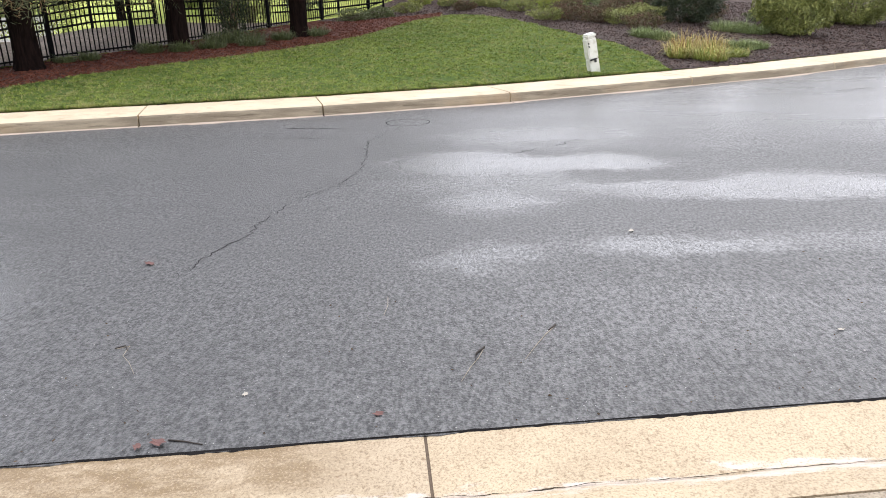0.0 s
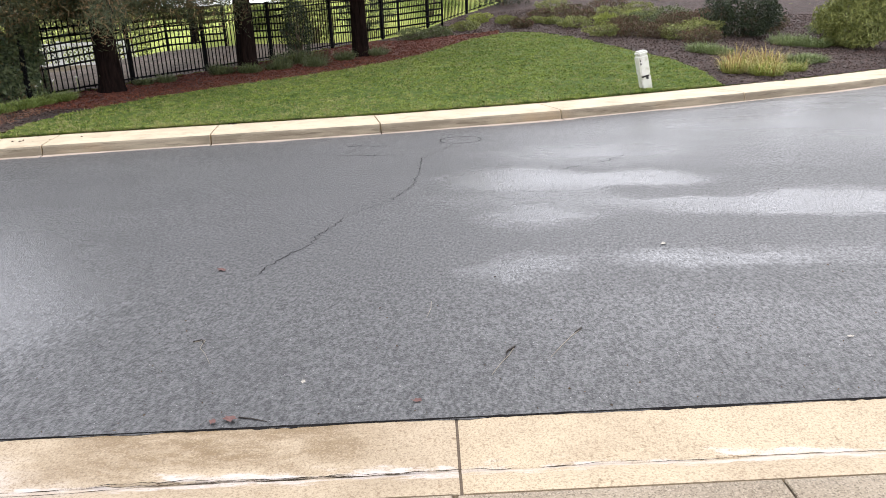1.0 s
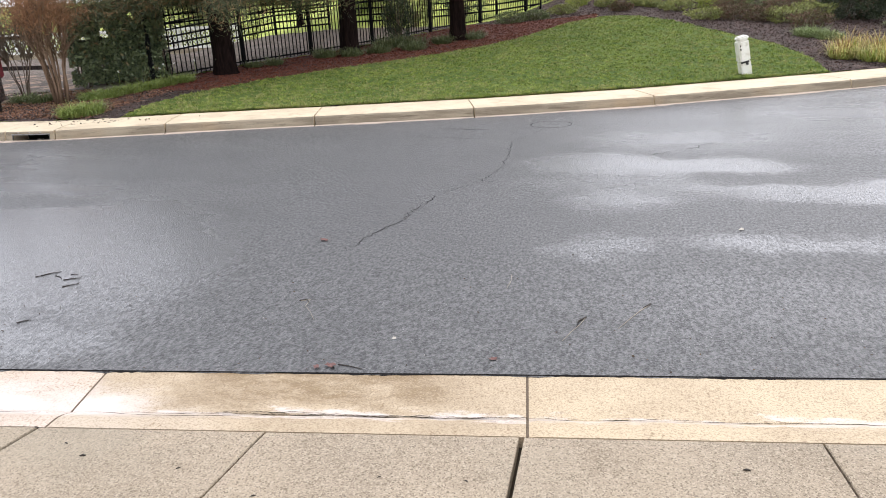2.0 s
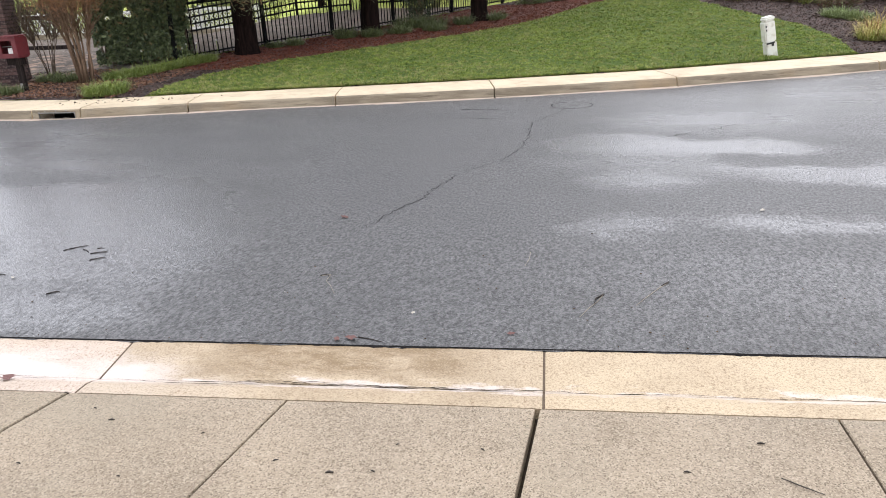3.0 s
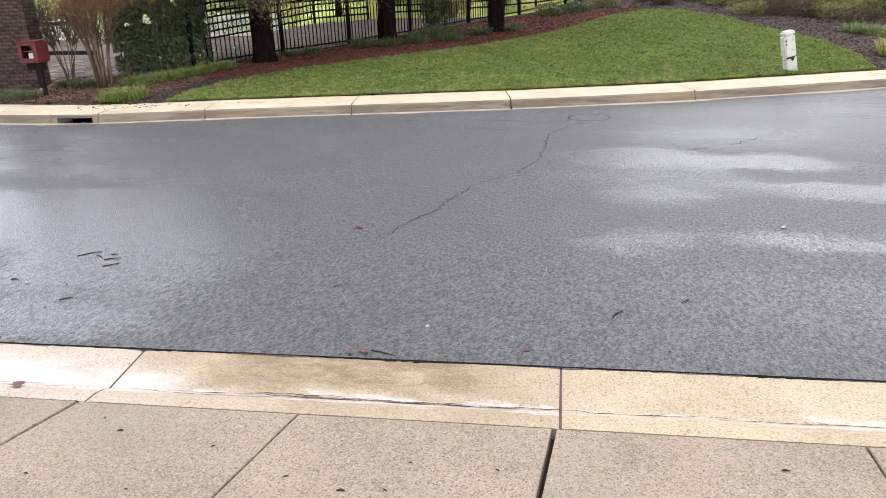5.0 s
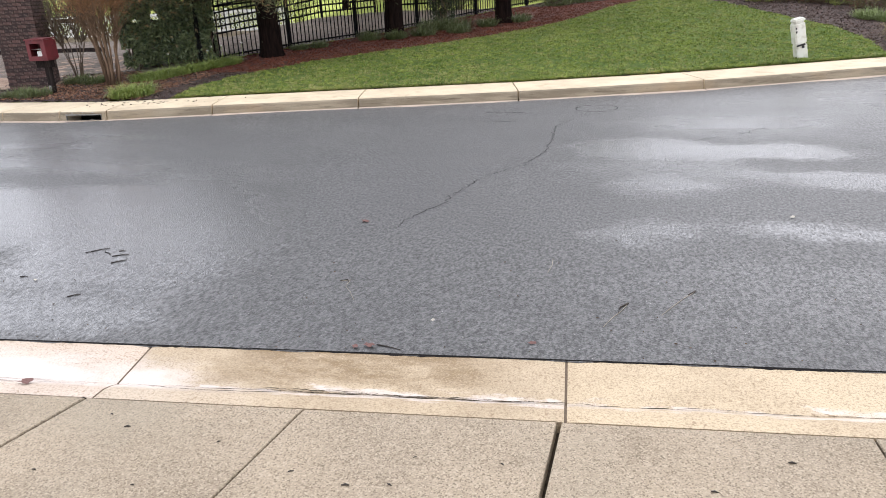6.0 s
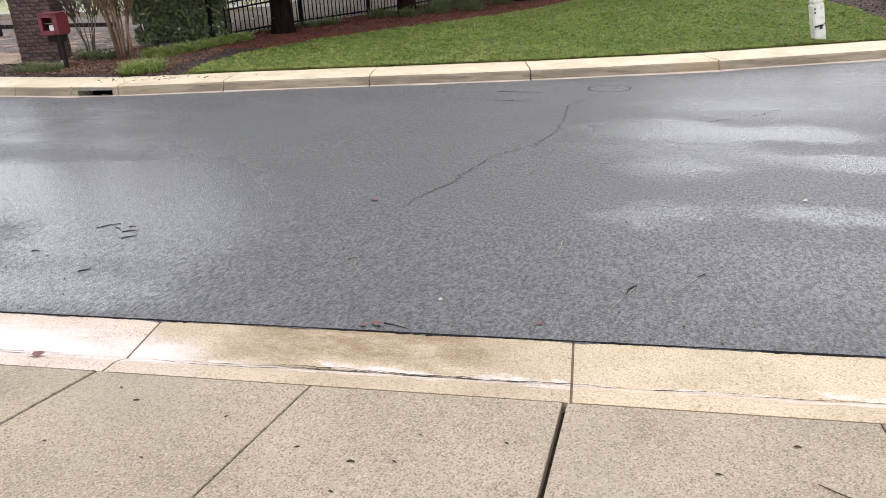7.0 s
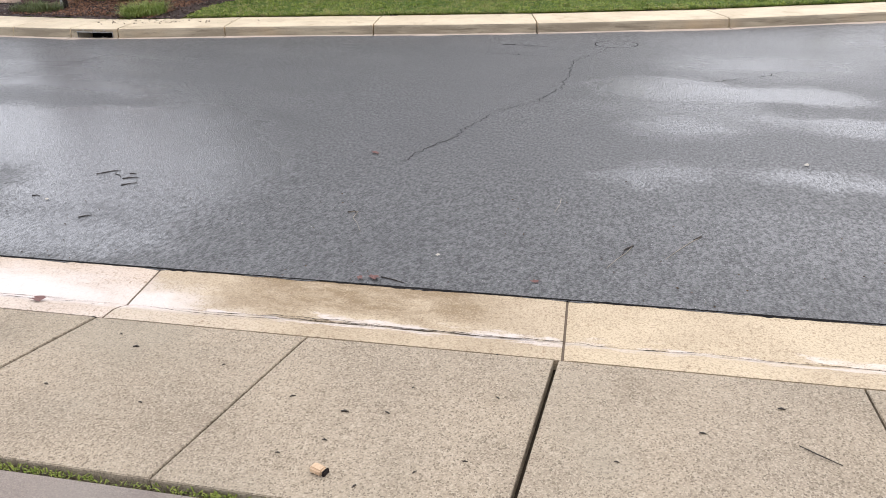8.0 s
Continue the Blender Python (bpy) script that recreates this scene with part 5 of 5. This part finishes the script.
# low post-and-rail fence seen past the pillar
low_rail = thing("low_wooden_fence", (0, 0, 0), "dark wooden post-and-rail fence beyond the earth", "fence")
for x in (-19.5, -17.6, -15.7):
    g = float(land(x, 15.2))
    part("post", box_bm((x - 0.06, 15.14, g - 0.1), (x + 0.06, 15.26, g + 1.0), 0.008), DARK_WOOD, low_rail)
for h in (0.12, 0.85):
    part("rail", box_bm((-20.5, 15.12, 0.45 + h), (-13.5, 15.16, 0.55 + h), 0.006), DARK_WOOD, low_rail)

def road_z(x, y):
    q = (y - near_y(EDGE, x)) / (kerb_y(x) - 0.13 - near_y(EDGE, x))
    return float(0.006 + 0.015 * math.sin(math.pi * min(1, max(0, q))) + 0.004 * noise.noise((x * 0.8, y * 0.8, 2)))


# ---- road cracks and the round patch ----

def crack(path, w0, seed, z=0.0):
    pts_, r = [], np.random.default_rng(seed)
    for (xa, ya), (xb, yb) in zip(path, path[1:]):
        n = max(3, int(math.hypot(xb - xa, yb - ya) / 0.035))
        pts_ += [(xa + (xb - xa) * i / n, ya + (yb - ya) * i / n) for i in range(n)]
    pts_.append(path[-1])
    v, f = [], []
    for i, (x, y) in enumerate(pts_):
        (xa, ya), (xb, yb) = pts_[max(i - 1, 0)], pts_[min(i + 1, len(pts_) - 1)]
        ln = math.hypot(xb - xa, yb - ya)
        nx_, ny_ = -(yb - ya) / ln, (xb - xa) / ln
        j = r.normal(0, 0.010) + 0.05 * noise.noise((x * 4, y * 4, seed)) + 0.03 * noise.noise((x * 13, y * 13, seed))
        w = w0 * max(0.12, 0.6 + 1.1 * noise.noise((x * 5, y * 5, seed + 3))) * min(1.0, 0.2 + i / 8, 0.2 + (len(pts_) - 1 - i) / 8)
        px_, py_ = x + nx_ * j, y + ny_ * j
        zz = road_z(px_, py_) + 0.0025 + z
        v += [(px_ - nx_ * w, py_ - ny_ * w, zz), (px_ + nx_ * w, py_ + ny_ * w, zz)]
        if i:
            f.append((2 * i - 2, 2 * i, 2 * i + 1, 2 * i - 1))
    return mesh_of("road_crack", v, f, TAR)


for i, (path, w) in enumerate([([(-0.72, 9.34), (-0.88, 8.72), (-1.05, 8.23), (-0.98, 7.48), (-0.97, 6.72), (-1.10, 6.14)], 0.0058), ([(-1.10, 6.14), (-1.34, 5.77), (-1.44, 5.35), (-1.52, 4.74), (-1.60, 4.46), (-1.72, 4.0)], 0.0042),
                               ([(-2.25, 9.32), (-1.85, 9.24), (-1.48, 9.20)], 0.022), ([(-0.93, 8.55), (-1.5, 8.5), (-2.3, 8.6)], 0.008), ([(0.38, 7.24), (1.11, 7.89), (1.43, 8.36)], 0.005),
                               ([(-7.45, 5.6), (-7.40, 6.10), (-7.29, 6.79), (-7.27, 7.4)], 0.006), ([(5.6, 11.6), (6.4, 12.0), (7.2, 12.1)], 0.012)]):
    tagged(new("road_crack", crack(path, w, 300 + i)), "thin wandering crack in the asphalt", "crack", kind="structure")


def ring_patch(cx, cy, r0, r1):
    v, f = [], []
    n = 64
    for i in range(n):
        a = 2 * math.pi * i / n
        for rr in (r0, r1 * (1 + 0.03 * noise.noise((math.cos(a) * 3, math.sin(a) * 3, 1)))):
            x, y = cx + rr * math.cos(a), cy + rr * math.sin(a)
            q = (y - near_y(EDGE, x)) / (kerb_y(x) - 0.13 - near_y(EDGE, x))
            v.append((x, y, 0.0075 + 0.015 * math.sin(math.pi * q) + 0.004 * noise.noise((x * 0.8, y * 0.8, 2))))
        b = 2 * ((i + 1) % n)
        f.append((2 * i, 2 * i + 1, b + 1, b))
    return mesh_of("manhole_ring", v, f, TAR)


tagged(new("manhole_ring", ring_patch(-0.68, 9.58, 0.278, 0.292)), "round sealed edge of an asphalt-covered manhole", "manhole", kind="structure")


# ---- litter: leaves, twigs, stems, bits ----
def twig(points, radius, material, label, name="twig"):
    pts_ = [(x, y, road_z(x, y) + radius * 0.9) for x, y in points]
    v, f = tube(pts_, [radius * (1 - 0.5 * i / (len(pts_) - 1)) for i in range(len(pts_))], 6)
    return tagged(new(name, mesh_of(name, v, f, material, True)), label, "twig", "twigs on the road")


twig([(0.095, 3.08), (0.07, 2.99), (0.03, 2.90), (-0.01, 2.78)], 0.0024, TWIG_PALE, "pale curved stem lying on the asphalt")
twig([(0.10, 3.09), (0.06, 3.03), (0.055, 2.96)], 0.006, TWIG_DARK, "short dark wet twig on the asphalt")
twig([(0.455, 3.31), (0.40, 3.22), (0.34, 3.10), (0.28, 2.97)], 0.0026, TWIG_PALE, "long pale stem lying on the asphalt")
twig([(0.46, 3.32), (0.42, 3.26)], 0.006, TWIG_DARK, "dark twig end on the asphalt")
twig([(-1.66, 3.12), (-1.61, 3.15), (-1.60, 3.05), (-1.54, 2.98), (-1.47, 2.87)], 0.0021, TWIG_PALE, "thin hooked pale stem on the asphalt")
twig([(-1.67, 3.12), (-1.63, 3.15), (-1.60, 3.10)], 0.004, TWIG_DARK, "hooked dark twig on the asphalt")
twig([(-0.41, 3.70), (-0.40, 3.59), (-0.41, 3.46)], 0.0022, TWIG_PALE, "thin pale stem on the asphalt")
for xa, ya, xb, yb in [(-3.79, 3.29, -3.76, 3.31), (-3.77, 3.32, -3.67, 3.41), (-3.65, 3.33, -3.56, 3.28), (-3.53, 3.26, -3.42, 3.31), (-3.44, 3.14, -3.36, 3.21), (-3.30, 2.58, -3.24, 2.63), (-3.91, 2.81, -3.85, 2.82), (-3.55, 3.36, -3.50, 3.37)]:
    twig([(xa, ya), ((xa + xb) / 2, (ya + yb) / 2 + 0.012), (xb, yb)], 0.0042, TWIG_DARK, "short dark twig on the damp road")


def dead_leaf(x, y, z, size, material, seed, label):
    r = np.random.default_rng(seed)
    v = [(0, 0, 0.004)]
    n = 12
    for i in range(n):
        a = 2 * math.pi * i / n
        rr = size * (0.55 + 0.45 * abs(math.cos(2.5 * a))) * r.uniform(0.8, 1.15)
        v.append((rr * math.cos(a), rr * 0.62 * math.sin(a), 0.004 + r.uniform(0, 0.22) * size))
    f = [(0, 1 + i, 1 + (i + 1) % n) for i in range(n)]
    ob = new("fallen_leaf", mesh_of("fallen_leaf", v, f, material))
    ob.matrix_world = pose(x, y, z, 0, 0, r.uniform(0, 360))
    return tagged(ob, label, "leaf", "fallen leaves")


def walk_z(x, y):
    return 0.0125 if y < near_y(BACK, x) else -0.005


dead_leaf(-1.15, 2.335, 0.012, 0.042, DEAD_LEAF, 1, "crumpled red-brown leaf against the tar edge")
dead_leaf(-1.22, 2.31, 0.012, 0.028, DEAD_LEAF, 2, "crumpled red-brown leaf against the tar edge")
twig([(-1.12, 2.36), (-1.05, 2.35), (-0.98, 2.33)], 0.004, TWIG_DARK, "dark twig beside a red leaf")
dead_leaf(-1.97, 4.28, road_z(-1.97, 4.28), 0.05, DEAD_LEAF, 3, "faded red leaf on the asphalt")
dead_leaf(-0.34, 2.53, road_z(-0.34, 2.53), 0.025, DEAD_LEAF, 4, "small red-brown leaf on the asphalt")
dead_leaf(1.17, 4.80, road_z(1.17, 4.8), 0.032, PALE_BIT, 5, "pale dry leaf on the damp road")
dead_leaf(-0.92, 2.69, road_z(-0.92, 2.69), 0.020, PALE_BIT, 6, "pale dry leaf on the asphalt")
dead_leaf(1.82, 3.23, road_z(1.82, 3.23), 0.022, PALE_BIT, 7, "pale dry leaf on the asphalt")
dead_leaf(-2.70, 1.665, 0.003, 0.05, DEAD_LEAF, 8, "red-brown leaf lying in the gutter")
dead_leaf(-3.75, 2.78, road_z(-3.75, 2.78), 0.022, PALE_BIT, 9, "pale dry leaf on the damp road")

lr = np.random.default_rng(77)
# grit and bark crumbs
n = 420
x = lr.uniform(-5, 4, n)
y = lr.uniform(2.5, 9.0, n) ** 1.0
lp = np.array([(a, b, road_z(a, b) + 0.003) for a, b in zip(x, y) if b > near_y(EDGE, a) + 0.03])
v, f = leaves(lp, 0.011, 0.009, 0, 0.8, lr)
tagged(new("road_grit", mesh_of("road_grit", v, f, GRIT)), "pale grit specks on the asphalt", "grit", kind="stuff")
x = lr.uniform(-5, 4, 200)
y = near_y(EDGE, x) + np.abs(lr.normal(0, 0.7, 200)) + 0.02
v, f = leaves(np.array([(a, b, road_z(a, b) + 0.004) for a, b in zip(x, y)]), 0.015, 0.008, 0, 0.8, lr)
tagged(new("road_crumbs", mesh_of("road_crumbs", v, f, BROWN_BIT)), "dark bark crumbs along the road's edge", "litter", kind="stuff")

SIDEWALK_BITS = [(-1.91, 1.43, 20, 0.045), (-1.06, 1.31, 30, 0.035), (-0.82, 1.28, 15, 0.05), (-0.66, 1.32, -20, 0.035), (-0.82, 1.11, 0, 0.035), (-0.28, 1.53, -30, 0.03), (0.76, 1.77, 5, 0.045),
                 (0.48, 1.54, 0, 0.04), (-2.08, 1.09, 0, 0.035), (-0.62, 1.50, 40, 0.025), (-0.95, 1.0, 10, 0.03), (-0.45, 1.05, 60, 0.03), (-0.30, 1.15, 20, 0.03), (0.20, 1.30, 0, 0.03),
                 (-1.45, 1.42, 45, 0.03), (-0.62, 0.93, 70, 0.03), (0.35, 1.15, 60, 0.03), (-2.30, 1.60, 30, 0.07), (-0.36, 1.84, 40, 0.06), (-2.05, 1.50, -20, 0.03), (-1.62, 1.10, 0, 0.03)]
for i, (x, y, a, ln) in enumerate(SIDEWALK_BITS):
    ln *= 0.62
    w = ln * 0.16
    bm = bmesh.new()
    v, f = tube([(-ln / 2, 0, w * 0.6), (0, w * 0.4, w * 0.9), (ln / 2, -w * 0.2, w * 0.5)], [w * 0.5, w, w * 0.35], 6)
    ob = new("bark_crumb", mesh_of("bark_crumb", v, f, TWIG_DARK, True))
    ob.matrix_world = pose(x, y, walk_z(x, y), 0, 0, a)
    tagged(ob, "small dark bark crumb on the concrete", "litter", "bark crumbs")
v, f = tube([(0.80, 1.565, 0.017), (0.86, 1.53, 0.019), (0.93, 1.50, 0.016)], [0.002, 0.0025, 0.0015], 6)
tagged(new("stem", mesh_of("stem", v, f, TWIG_DARK)), "thin dry stem on the sidewalk", "twig")


# pale broken wood block
def wood_block():
    bm = box_bm((-0.028, -0.017, 0), (0.024, 0.017, 0.026), 0.006)
    for q in bm.verts:
        q.co.x += 0.006 * noise.noise((q.co.y * 60, q.co.z * 60, 1))
        q.co.z += 0.004 * noise.noise((q.co.x * 50, q.co.y * 50, 4))
    t = thing("wood_block", (-0.765, 0.955, 0.012), "broken pale wood block on the sidewalk", "wood block", turn=-14)
    part("block", bm, CORK, t)
    part("bark_end", box_bm((0.025, -0.015, 0.0), (0.034, 0.02, 0.022), 0.004), DARK_WOOD, t, "dark broken bark end")


wood_block()

# a paper scrap lies in the drain's mouth
px, py = offset_point(-8.45, 0.05)
dead_leaf(px, py, 0.0, 0.06, PALE_BIT, 12, "pale scrap in the drain's mouth")
